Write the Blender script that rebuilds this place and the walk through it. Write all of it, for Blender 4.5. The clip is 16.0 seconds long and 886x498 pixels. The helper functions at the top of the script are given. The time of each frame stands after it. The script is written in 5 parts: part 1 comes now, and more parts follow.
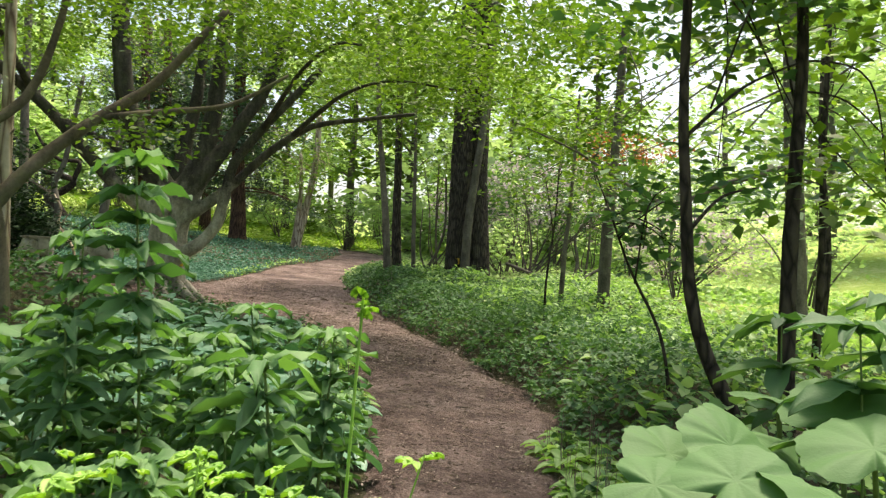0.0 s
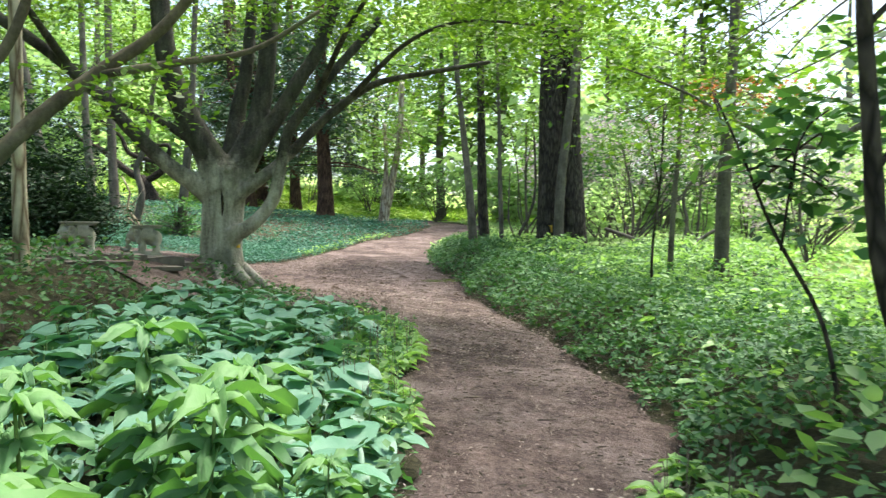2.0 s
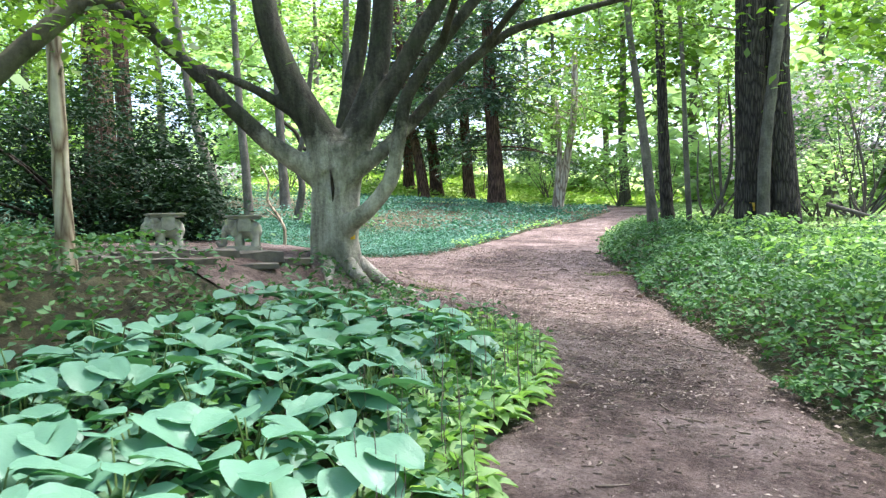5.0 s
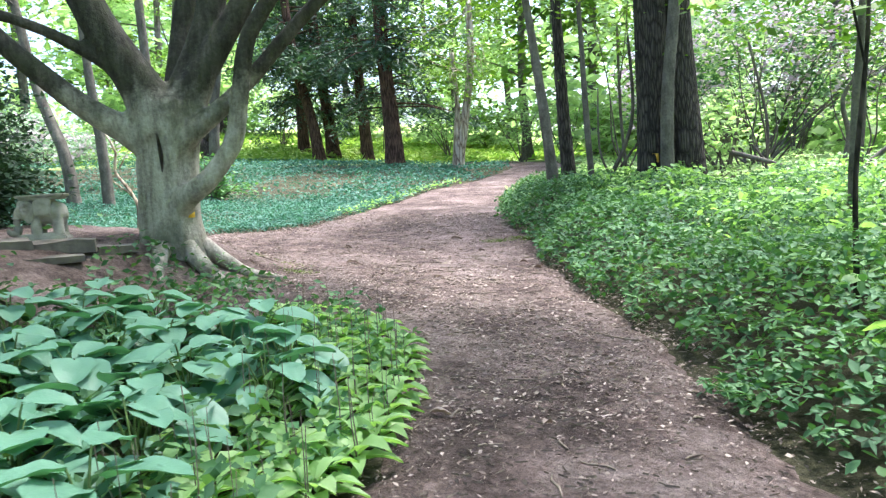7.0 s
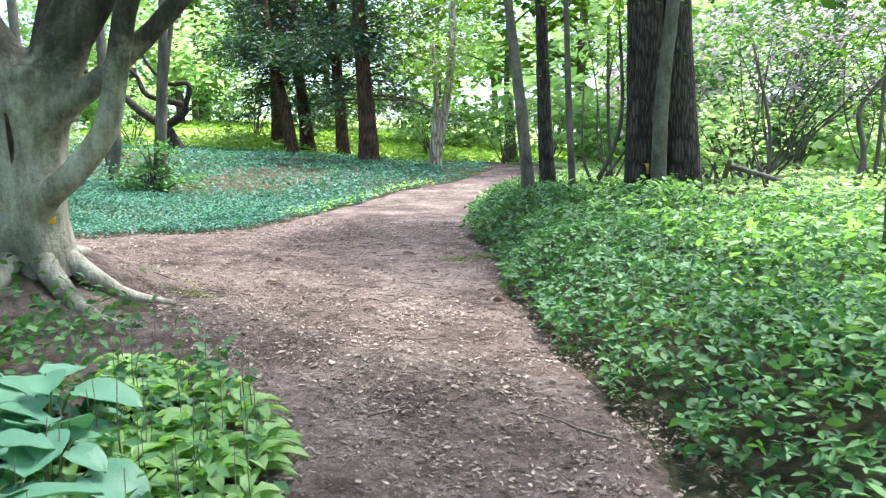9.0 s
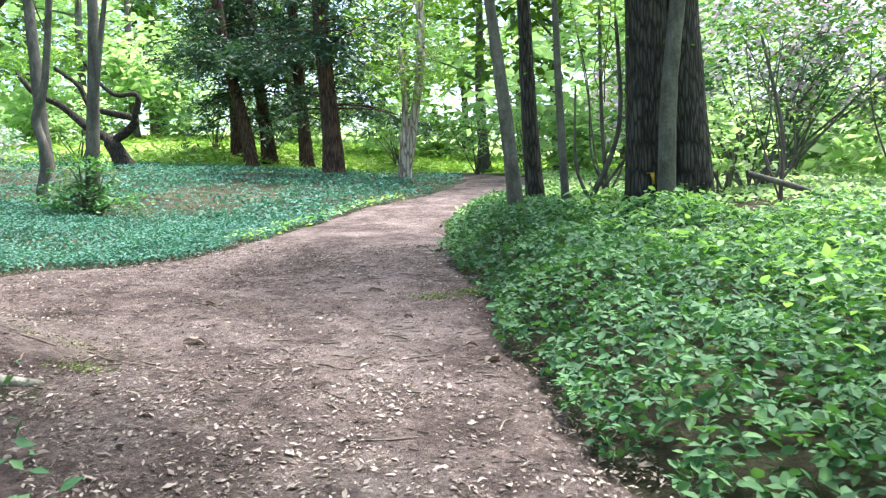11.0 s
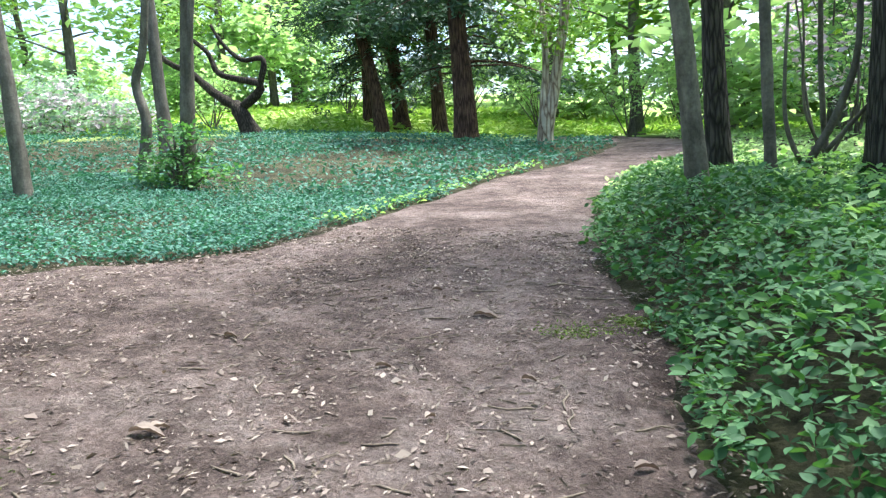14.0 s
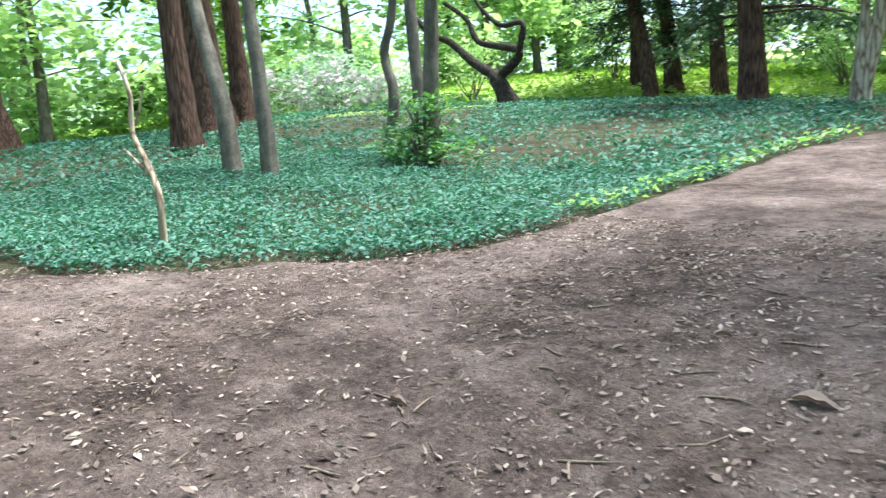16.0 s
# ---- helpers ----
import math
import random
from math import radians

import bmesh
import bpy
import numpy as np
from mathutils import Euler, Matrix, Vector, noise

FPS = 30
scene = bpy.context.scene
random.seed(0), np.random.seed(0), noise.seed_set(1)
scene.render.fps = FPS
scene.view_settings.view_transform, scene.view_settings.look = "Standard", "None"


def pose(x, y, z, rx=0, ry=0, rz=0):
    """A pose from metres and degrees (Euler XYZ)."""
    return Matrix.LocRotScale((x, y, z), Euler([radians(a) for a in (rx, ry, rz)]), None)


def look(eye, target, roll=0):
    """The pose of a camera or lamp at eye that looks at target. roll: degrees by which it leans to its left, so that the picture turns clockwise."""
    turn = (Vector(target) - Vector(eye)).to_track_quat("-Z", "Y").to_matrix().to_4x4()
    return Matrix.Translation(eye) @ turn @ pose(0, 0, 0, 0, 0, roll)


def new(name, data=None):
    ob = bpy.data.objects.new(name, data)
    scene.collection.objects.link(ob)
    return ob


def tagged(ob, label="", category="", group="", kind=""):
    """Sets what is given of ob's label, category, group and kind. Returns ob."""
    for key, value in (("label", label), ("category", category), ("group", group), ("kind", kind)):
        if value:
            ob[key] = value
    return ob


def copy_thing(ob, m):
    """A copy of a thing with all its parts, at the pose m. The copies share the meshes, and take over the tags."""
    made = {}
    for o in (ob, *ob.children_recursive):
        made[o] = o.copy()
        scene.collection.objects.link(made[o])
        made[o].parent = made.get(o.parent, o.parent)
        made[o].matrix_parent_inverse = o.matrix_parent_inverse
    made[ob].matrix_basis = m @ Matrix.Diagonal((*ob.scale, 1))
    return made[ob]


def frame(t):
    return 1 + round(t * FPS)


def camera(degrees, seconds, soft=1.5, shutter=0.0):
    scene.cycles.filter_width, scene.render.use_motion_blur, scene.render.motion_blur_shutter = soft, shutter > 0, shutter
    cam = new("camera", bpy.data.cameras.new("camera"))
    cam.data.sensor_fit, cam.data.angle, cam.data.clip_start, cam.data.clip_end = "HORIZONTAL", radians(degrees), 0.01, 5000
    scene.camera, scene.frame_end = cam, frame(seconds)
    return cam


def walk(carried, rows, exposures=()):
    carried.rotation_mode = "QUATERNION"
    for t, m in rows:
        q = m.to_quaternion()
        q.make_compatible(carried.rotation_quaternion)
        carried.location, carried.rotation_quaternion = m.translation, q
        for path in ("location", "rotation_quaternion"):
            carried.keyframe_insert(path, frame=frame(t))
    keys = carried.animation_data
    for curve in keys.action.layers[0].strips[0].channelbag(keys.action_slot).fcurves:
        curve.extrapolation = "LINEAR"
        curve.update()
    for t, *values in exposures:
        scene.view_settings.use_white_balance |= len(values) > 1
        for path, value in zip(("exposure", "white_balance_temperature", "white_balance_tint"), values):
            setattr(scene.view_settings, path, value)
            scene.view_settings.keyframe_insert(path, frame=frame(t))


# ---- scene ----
cam = camera(61.8, 16.0, 1.3, 0.2)
METRES, EYE, TILT, LEAN, TURN = 15.5, 1.5, 0.0, 7.0, 0.0
ROWS = [
    (0.0, 0.0, 0.0, 0.0, -0.27, 1.75, -9.03),
    (0.5, 0.0029, 0.0257, 0.0007, -1.35, 1.09, -6.04),
    (1.0, 0.0079, 0.0588, 0.0028, 1.13, -0.11, -4.77),
    (1.5, 0.015, 0.0857, 0.0056, 3.23, -0.91, -4.85),
    (2.0, 0.0155, 0.1202, 0.0045, 7.51, -1.66, -6.59),
    (2.5, 0.017, 0.15, 0.0043, 17.45, -2.66, -6.79),
    (3.0, 0.0126, 0.1772, 0.0022, 21.82, -1.62, -7.26),
    (5.5, 0.0218, 0.3225, 0.001, 21.15, -4.29, -3.68),
    (6.0, 0.0191, 0.3491, 0.0019, 17.95, -4.18, -1.94),
    (6.5, 0.0164, 0.3754, 0.0018, 16.34, -5.11, -1.7),
    (7.0, 0.016, 0.4061, 0.0047, 15.05, -6.56, -2.36),
    (7.5, 0.0133, 0.4369, 0.0058, 13.16, -8.02, -3.31),
    (8.0, 0.0173, 0.4693, 0.0075, 12.06, -8.04, -4.08),
    (8.5, 0.018, 0.5009, 0.0098, 13.31, -7.31, -4.91),
    (9.0, 0.0139, 0.5308, 0.0124, 14.11, -6.76, -4.9),
    (11.5, -0.0274, 0.6916, 0.0133, 11.49, -5.68, -3.72),
    (12.0, -0.0327, 0.7264, 0.011, 12.33, -6.01, -3.85),
    (12.5, -0.0401, 0.7591, 0.0119, 14.99, -6.95, -4.14),
    (13.0, -0.0486, 0.789, 0.014, 16.52, -7.22, -3.69),
    (13.5, -0.0547, 0.8192, 0.0143, 20.15, -7.33, -3.14),
    (14.0, -0.0621, 0.8521, 0.0118, 22.8, -9.03, -2.91),
    (14.5, -0.0683, 0.8835, 0.0123, 22.19, -10.3, -2.96),
    (15.0, -0.0792, 0.9137, 0.0129, 32.29, -10.47, -1.91),
    (15.5, -0.0984, 0.9422, 0.0115, 35.72, -10.78, -1.25),
    (16.0, -0.1196, 0.9702, 0.0087, 42.91, -12.08, -0.79),
]
walk(cam, [(t, pose(0, 0, EYE, TILT, LEAN, TURN) @ pose(METRES * x, METRES * y, METRES * z, 90 + pitch, roll, yaw)) for t, x, y, z, yaw, pitch, roll in ROWS],
     exposures=[(0.0, 1.08, 7500, 9), (1.75, 1.48, 6450, 5), (2.5, 1.68, 6350, 7), (5.5, 2.05, 5850, 13), (9.0, 2.1, 5800, 7), (12.5, 1.9, 5800, 6), (16.0, 1.85, 5800, 1)])


# ---- lie of the land ----
def lerp_table(v, xs, ys):
    if v <= xs[0]:
        return ys[0]
    for a, b, c, d in zip(xs, xs[1:], ys, ys[1:]):
        if v < b:
            u = (v - a) / (b - a)
            return c + (d - c) * u
    return ys[-1]


def smooth(a, b, v):
    u = min(1, max(0, (v - a) / (b - a)))
    return u * u * (3 - 2 * u)


RISE_Y = (-30, 0, 8, 12, 16, 18, 20, 22, 25, 37, 50, 80)
RISE_Z = (-.3, -.14, .03, .11, .21, .41, .61, .74, .90, 1.95, 2.5, 2.6)
RIGHT_Y = (-8, 4, 6.9, 7.6, 9.2, 9.7, 10.1, 10.6, 11.9, 12.6, 14, 15, 16.6, 18.2, 19, 20, 21, 22, 24, 27, 29, 31, 35, 39, 44)
RIGHT_X = (1.2, .95, 1.02, 1.2, 1.24, 1.12, .92, .72, .48, .28, -.28, -.58, -1.2, -1.58, -1.85, -2.3, -2.55, -2.75, -3.2, -3.45, -3.0, -2.5, -2.0, -3.0, -6.0)


def right_edge(y):
    return lerp_table(y, RIGHT_Y, RIGHT_X)


def ground(x, y):
    rise = sum(lerp_table(y + d, RISE_Y, RISE_Z) for d in (-.8, 0, .8)) / 3
    k = .10 - .055 * smooth(13, 21, y)
    side = -20 + 10 * math.tanh((x + 20) / 10) if x < -20 else min(x, 1.2)
    bank = .30 * smooth(0.05, 1.3, x - right_edge(y)) * (1 - smooth(26, 32, y))
    terrace = .55 * smooth(4.0, 5.8, -x) * (1 - smooth(14.4, 16.4, y)) * (1 - smooth(9, 16, -x))
    knoll = .05 * max(0, min(-x, 26) - 8) * smooth(17, 22, y)
    field = .09 * min(50, max(0, y - .55 * x - 53))
    slope = .17 * max(0, min(x, 44) - 12) * smooth(-14, 2, y)
    return rise + field + terrace + knoll - k * side + bank + slope - .5 * smooth(5, 16, x)

# ---- world, sun, exposure ----
world = bpy.data.worlds.new("world")
scene.world = world
world.use_nodes = True
wn = world.node_tree
sky = wn.nodes.new("ShaderNodeTexSky")
sky.sky_type = "NISHITA"
sky.sun_disc = False
sky.sun_elevation = radians(68)
sky.sun_rotation = radians(35)
sky.air_density, sky.dust_density, sky.ozone_density = 1.0, 4.0, 1.0
wn.links.new(sky.outputs[0], wn.nodes["Background"].inputs[0])
wn.nodes["Background"].inputs[1].default_value = 0.15
sun = new("sun", bpy.data.lights.new("sun", "SUN"))
sun.data.energy = 3.0
sun.data.angle = radians(12)
sun.data.color = (1.0, 0.95, 0.86)
sun.matrix_world = look((0, 0, 30), (-30 * math.sin(radians(35)) / math.tan(radians(68)), -30 * math.cos(radians(35)) / math.tan(radians(68)), 0))


# ---- materials ----
def material(name):
    m = bpy.data.materials.new(name)
    m.use_nodes = True
    n = m.node_tree.nodes
    return m, n, m.node_tree.links, n["Principled BSDF"]


def ramp_of(n, l, source, stops):
    r = n.new("ShaderNodeValToRGB")
    e = r.color_ramp.elements
    while len(e) < len(stops):
        e.new(0.5)
    for k, (p, c) in zip(e, stops):
        k.position, k.color = p, (*c, 1)
    l.new(source, r.inputs[0])
    return r.outputs[0]


def noise_of(n, l, vector, scale, detail=4.0, rough=0.6):
    t = n.new("ShaderNodeTexNoise")
    t.inputs["Scale"].default_value, t.inputs["Detail"].default_value, t.inputs["Roughness"].default_value = scale, detail, rough
    l.new(vector, t.inputs["Vector"])
    return t.outputs["Fac"]


def mix_of(n, l, fac, a, b, mode="MIX"):
    m = n.new("ShaderNodeMix")
    m.data_type, m.blend_type = "RGBA", mode
    for socket, v in ((m.inputs[0], fac), (m.inputs[6], a), (m.inputs[7], b)):
        if isinstance(v, (int, float)):
            socket.default_value = v
        elif isinstance(v, tuple):
            socket.default_value = (*v, 1)
        else:
            l.new(v, socket)
    return m.outputs[2]


def bump_of(n, l, bsdf, height, strength, distance):
    b = n.new("ShaderNodeBump")
    b.inputs["Strength"].default_value, b.inputs["Distance"].default_value = strength, distance
    l.new(height, b.inputs["Height"])
    l.new(b.outputs[0], bsdf.inputs["Normal"])


def leaf_material(name, dark, mid, light, glow, rough=0.45, clear=0.35):
    """Leaf: colour differs leaf by leaf and in patches; light shines through it."""
    m, n, l, p = material(name)
    geo = n.new("ShaderNodeNewGeometry")
    where = n.new("ShaderNodeTexCoord").outputs["Object"]
    patch = noise_of(n, l, where, 0.9, 3)
    add = n.new("ShaderNodeMath")
    add.operation = "MULTIPLY_ADD"
    l.new(geo.outputs["Random Per Island"], add.inputs[0])
    add.inputs[1].default_value = 0.6
    l.new(patch, add.inputs[2])
    sub = n.new("ShaderNodeMath")
    sub.operation = "SUBTRACT"
    l.new(add.outputs[0], sub.inputs[0])
    sub.inputs[1].default_value = 0.3
    colour = ramp_of(n, l, sub.outputs[0], [(0.1, dark), (0.5, mid), (0.9, light)])
    l.new(colour, p.inputs["Base Color"])
    p.inputs["Roughness"].default_value = rough
    p.inputs["Specular IOR Level"].default_value = 0.35
    bump_of(n, l, p, noise_of(n, l, where, 60, 2), 0.25, 0.01)
    t = n.new("ShaderNodeBsdfTranslucent")
    l.new(mix_of(n, l, 1.0, colour, glow, "MULTIPLY"), t.inputs[0])
    s = n.new("ShaderNodeMixShader")
    s.inputs[0].default_value = clear
    l.new(p.outputs[0], s.inputs[1])
    l.new(t.outputs[0], s.inputs[2])
    l.new(s.outputs[0], n["Material Output"].inputs[0])
    return m


def bark_material(name, dark, mid, light, stretch=(9, 9, 1.6), depth=0.03, moss=None, furrow=True, pale_foot=None):
    m, n, l, p = material(name)
    where = n.new("ShaderNodeTexCoord").outputs["Object"]
    mp = n.new("ShaderNodeMapping")
    mp.inputs["Scale"].default_value = stretch
    l.new(where, mp.inputs[0])
    warp = noise_of(n, l, where, 3.0, 3)
    fur = n.new("ShaderNodeTexVoronoi")
    fur.feature = "DISTANCE_TO_EDGE"
    fur.inputs["Scale"].default_value = 1.6
    l.new(mix_of(n, l, 0.25, mp.outputs[0], noise_of(n, l, mp.outputs[0], 2.0, 4), "ADD"), fur.inputs["Vector"])
    fine = noise_of(n, l, mp.outputs[0], 4.0, 6, 0.7)
    if furrow:
        grain = mix_of(n, l, 0.5, ramp_of(n, l, fur.outputs["Distance"], [(0.0, (0, 0, 0)), (0.25, (1, 1, 1))]), fine)
    else:
        grain = mix_of(n, l, 0.35, noise_of(n, l, mp.outputs[0], 0.9, 6, 0.65), noise_of(n, l, where, 26, 5, 0.7))
    stops = [(0.2, 0), (0.5, 1), (0.8, 2)] if furrow else [(0.34, 0), (0.5, 1), (0.66, 2)]
    colour = ramp_of(n, l, grain, [(k, (dark, mid, light)[i]) for k, i in stops])
    blot = ramp_of(n, l, warp, [(0.42, (0.62, 0.62, 0.62)), (0.62, (1.0, 1.0, 1.0))])
    colour = mix_of(n, l, 0.8, colour, blot, "MULTIPLY")
    if pale_foot:
        # the foot is paler; the bark above is also darkened like a backlit silhouette
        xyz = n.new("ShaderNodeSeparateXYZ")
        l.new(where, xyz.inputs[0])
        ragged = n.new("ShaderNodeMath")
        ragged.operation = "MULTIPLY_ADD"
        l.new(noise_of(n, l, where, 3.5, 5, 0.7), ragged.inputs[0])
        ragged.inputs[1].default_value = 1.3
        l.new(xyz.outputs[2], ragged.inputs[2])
        old = ramp_of(n, l, grain, [(0.34, pale_foot[0]), (0.5, pale_foot[1]), (0.66, pale_foot[2])])
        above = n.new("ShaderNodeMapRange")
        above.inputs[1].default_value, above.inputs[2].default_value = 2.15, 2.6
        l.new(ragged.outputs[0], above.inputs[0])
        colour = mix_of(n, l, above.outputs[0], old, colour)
    if moss:
        colour = mix_of(n, l, ramp_of(n, l, noise_of(n, l, where, 1.7, 5), [(0.5, (0, 0, 0)), (0.66, (0.75, 0.75, 0.75))]), colour, moss)
    l.new(colour, p.inputs["Base Color"])
    p.inputs["Roughness"].default_value = 0.9
    p.inputs["Specular IOR Level"].default_value = 0.2
    bump_of(n, l, p, grain, 0.9, depth)
    return m


def soil_material(name, dark, mid, light, far=None):
    m, n, l, p = material(name)
    where = n.new("ShaderNodeTexCoord").outputs["Object"]
    big = noise_of(n, l, where, 0.8, 6, 0.7)
    small = noise_of(n, l, where, 9, 8, 0.8)
    crumb = noise_of(n, l, where, 38, 6, 0.75)
    colour = ramp_of(n, l, mix_of(n, l, 0.45, big, small), [(0.38, dark), (0.5, mid), (0.61, light)])
    humus = ramp_of(n, l, noise_of(n, l, where, 2.3, 7, 0.75), [(0.36, (0.52, 0.5, 0.49)), (0.5, (1.0, 1.0, 1.0)), (0.64, (1.32, 1.3, 1.28))])
    colour = mix_of(n, l, 0.85, colour, humus, "MULTIPLY")
    fleck = ramp_of(n, l, crumb, [(0.34, (0.5, 0.48, 0.47)), (0.5, (1.0, 1.0, 1.0)), (0.7, (1.5, 1.47, 1.44))])
    colour = mix_of(n, l, 0.75, colour, fleck, "MULTIPLY")
    if far:
        xyz = n.new("ShaderNodeSeparateXYZ")
        l.new(where, xyz.inputs[0])
        # meadow beyond the wood: over a line that runs along the slope
        a = n.new("ShaderNodeMath")
        a.operation = "MULTIPLY_ADD"
        l.new(xyz.outputs[0], a.inputs[0])
        a.inputs[1].default_value = -0.55
        l.new(xyz.outputs[1], a.inputs[2])
        b = n.new("ShaderNodeMath")
        b.operation = "MULTIPLY_ADD"
        l.new(big, b.inputs[0])
        b.inputs[1].default_value = 6
        l.new(a.outputs[0], b.inputs[2])
        edge = n.new("ShaderNodeMapRange")
        edge.inputs[1].default_value, edge.inputs[2].default_value = 50, 54
        l.new(b.outputs[0], edge.inputs[0])
        # and the slope past the hollow, given the same sunlit grass tones
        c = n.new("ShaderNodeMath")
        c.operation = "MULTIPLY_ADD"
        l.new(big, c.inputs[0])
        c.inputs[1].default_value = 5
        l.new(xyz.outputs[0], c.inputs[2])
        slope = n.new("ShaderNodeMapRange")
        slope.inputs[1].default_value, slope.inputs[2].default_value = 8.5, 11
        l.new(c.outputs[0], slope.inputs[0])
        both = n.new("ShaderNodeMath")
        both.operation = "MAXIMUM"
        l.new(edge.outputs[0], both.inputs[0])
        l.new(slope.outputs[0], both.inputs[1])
        # grass tones lifted so that sunlight is already in the colour
        sunlit_turf = ramp_of(n, l, mix_of(n, l, 0.5, noise_of(n, l, where, 0.25, 5), noise_of(n, l, where, 5, 5)),
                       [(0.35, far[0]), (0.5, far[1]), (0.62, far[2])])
        colour = mix_of(n, l, both.outputs[0], colour, sunlit_turf)
    l.new(colour, p.inputs["Base Color"])
    p.inputs["Roughness"].default_value = 0.95
    p.inputs["Specular IOR Level"].default_value = 0.15
    bump_of(n, l, p, mix_of(n, l, 0.5, small, crumb), 1.0, 0.12)
    return m


def plain_material(name, dark, light, scale=12.0, rough=0.8, bump=0.02):
    m, n, l, p = material(name)
    where = n.new("ShaderNodeTexCoord").outputs["Object"]
    g = mix_of(n, l, 0.5, noise_of(n, l, where, scale, 5), noise_of(n, l, where, scale * 0.2, 4))
    l.new(ramp_of(n, l, g, [(0.36, dark), (0.62, light)]), p.inputs["Base Color"])
    p.inputs["Roughness"].default_value = rough
    bump_of(n, l, p, g, 0.7, bump)
    return m


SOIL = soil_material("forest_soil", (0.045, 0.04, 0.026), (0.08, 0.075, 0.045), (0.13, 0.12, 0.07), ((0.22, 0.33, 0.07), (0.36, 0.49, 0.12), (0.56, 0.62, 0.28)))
DIRT = soil_material("path_dirt", (0.062, 0.044, 0.039), (0.19, 0.138, 0.125), (0.33, 0.258, 0.238))
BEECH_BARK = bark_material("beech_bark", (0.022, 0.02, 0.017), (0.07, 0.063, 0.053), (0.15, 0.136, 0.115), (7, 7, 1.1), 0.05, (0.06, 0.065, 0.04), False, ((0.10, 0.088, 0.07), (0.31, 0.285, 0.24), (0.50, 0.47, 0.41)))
OAK_BARK = bark_material("oak_bark", (0.02, 0.017, 0.015), (0.07, 0.058, 0.05), (0.125, 0.105, 0.09), (12, 12, 1.8), 0.06)
PINE_BARK = bark_material("cedar_bark", (0.03, 0.017, 0.012), (0.10, 0.056, 0.04), (0.18, 0.105, 0.075), (11, 11, 0.7), 0.05)
GREY_BARK = bark_material("grey_bark", (0.055, 0.047, 0.039), (0.145, 0.127, 0.105), (0.25, 0.222, 0.185), (7, 7, 1.6), 0.01, None, False)
DARK_BARK = bark_material("dark_bark", (0.016, 0.013, 0.01), (0.045, 0.036, 0.028), (0.09, 0.072, 0.056), (7, 7, 2.0), 0.02)
# limb tones pushed darker, as limbs look against a bright sky
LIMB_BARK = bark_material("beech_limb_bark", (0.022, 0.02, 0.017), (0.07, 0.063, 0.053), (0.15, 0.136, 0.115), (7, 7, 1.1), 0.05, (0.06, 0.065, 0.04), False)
LEAN_BARK = bark_material("leaning_tree_bark", (0.06, 0.048, 0.035), (0.14, 0.115, 0.085), (0.23, 0.195, 0.145), (5, 5, 1.6), 0.012, (0.10, 0.11, 0.05), False)
PALE_WOOD = bark_material("bare_wood", (0.12, 0.07, 0.045), (0.42, 0.34, 0.25), (0.58, 0.50, 0.40), (5, 5, 0.8), 0.015)
CANOPY = leaf_material("canopy_leaf", (0.045, 0.09, 0.018), (0.11, 0.19, 0.03), (0.23, 0.33, 0.055), (1.05, 1.25, 0.45), clear=0.45)
# leaf tones paled with red and blue: distance haze put into the colour
HAZED_LEAF = leaf_material("hazed_leaf", (0.20, 0.29, 0.13), (0.37, 0.50, 0.23), (0.55, 0.66, 0.37), (1.1, 1.22, 0.8), clear=0.62)
NEEDLE = leaf_material("conifer_spray", (0.035, 0.07, 0.045), (0.06, 0.11, 0.07), (0.10, 0.16, 0.10), (0.9, 1.1, 0.5), clear=0.25)
YEW_LEAF = leaf_material("yew_spray", (0.012, 0.03, 0.016), (0.024, 0.052, 0.027), (0.042, 0.08, 0.038), (0.9, 1.1, 0.5), .8, clear=0.2)
HOSTA_LEAF = leaf_material("hosta_leaf", (0.085, 0.195, 0.125), (0.14, 0.285, 0.185), (0.21, 0.375, 0.245), (0.8, 1.2, 0.5), 0.42, 0.2)
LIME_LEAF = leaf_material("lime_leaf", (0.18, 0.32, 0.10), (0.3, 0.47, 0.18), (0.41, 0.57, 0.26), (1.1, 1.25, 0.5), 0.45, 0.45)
HERB_LEAF = leaf_material("herb_leaf", (0.034, 0.09, 0.04), (0.078, 0.18, 0.072), (0.155, 0.28, 0.10), (1.05, 1.2, 0.4), 0.62, 0.3)
IVY_LEAF = leaf_material("periwinkle_leaf", (0.035, 0.10, 0.078), (0.075, 0.18, 0.138), (0.13, 0.265, 0.20), (0.8, 1.2, 0.6), 0.7, 0.25)
SHRUB_LEAF = leaf_material("tall_herb_leaf", (0.06, 0.145, 0.06), (0.11, 0.235, 0.09), (0.20, 0.35, 0.125), (1.0, 1.2, 0.45), 0.6, 0.35)
BLOSSOM = leaf_material("blossom", (0.45, 0.36, 0.42), (0.62, 0.52, 0.58), (0.75, 0.68, 0.72), (1, 0.9, 1), 0.6, 0.3)
RUSSET = leaf_material("russet_leaf", (0.18, 0.07, 0.03), (0.32, 0.13, 0.06), (0.42, 0.22, 0.10), (1.2, 0.8, 0.5), 0.6, 0.4)
DEAD_LEAF = leaf_material("dead_leaf", (0.045, 0.032, 0.028), (0.23, 0.175, 0.15), (0.46, 0.375, 0.325), (1, 0.9, 0.7), 0.8, 0.1)
STEM = plain_material("green_stem", (0.09, 0.15, 0.04), (0.17, 0.25, 0.07), 20, 0.6, 0.004)
STONE = plain_material("weathered_stone", (0.16, 0.145, 0.12), (0.44, 0.41, 0.35), 9, 0.9, 0.03)
SLATE = plain_material("dark_slab", (0.05, 0.042, 0.036), (0.17, 0.145, 0.12), 7, 0.9, 0.03)
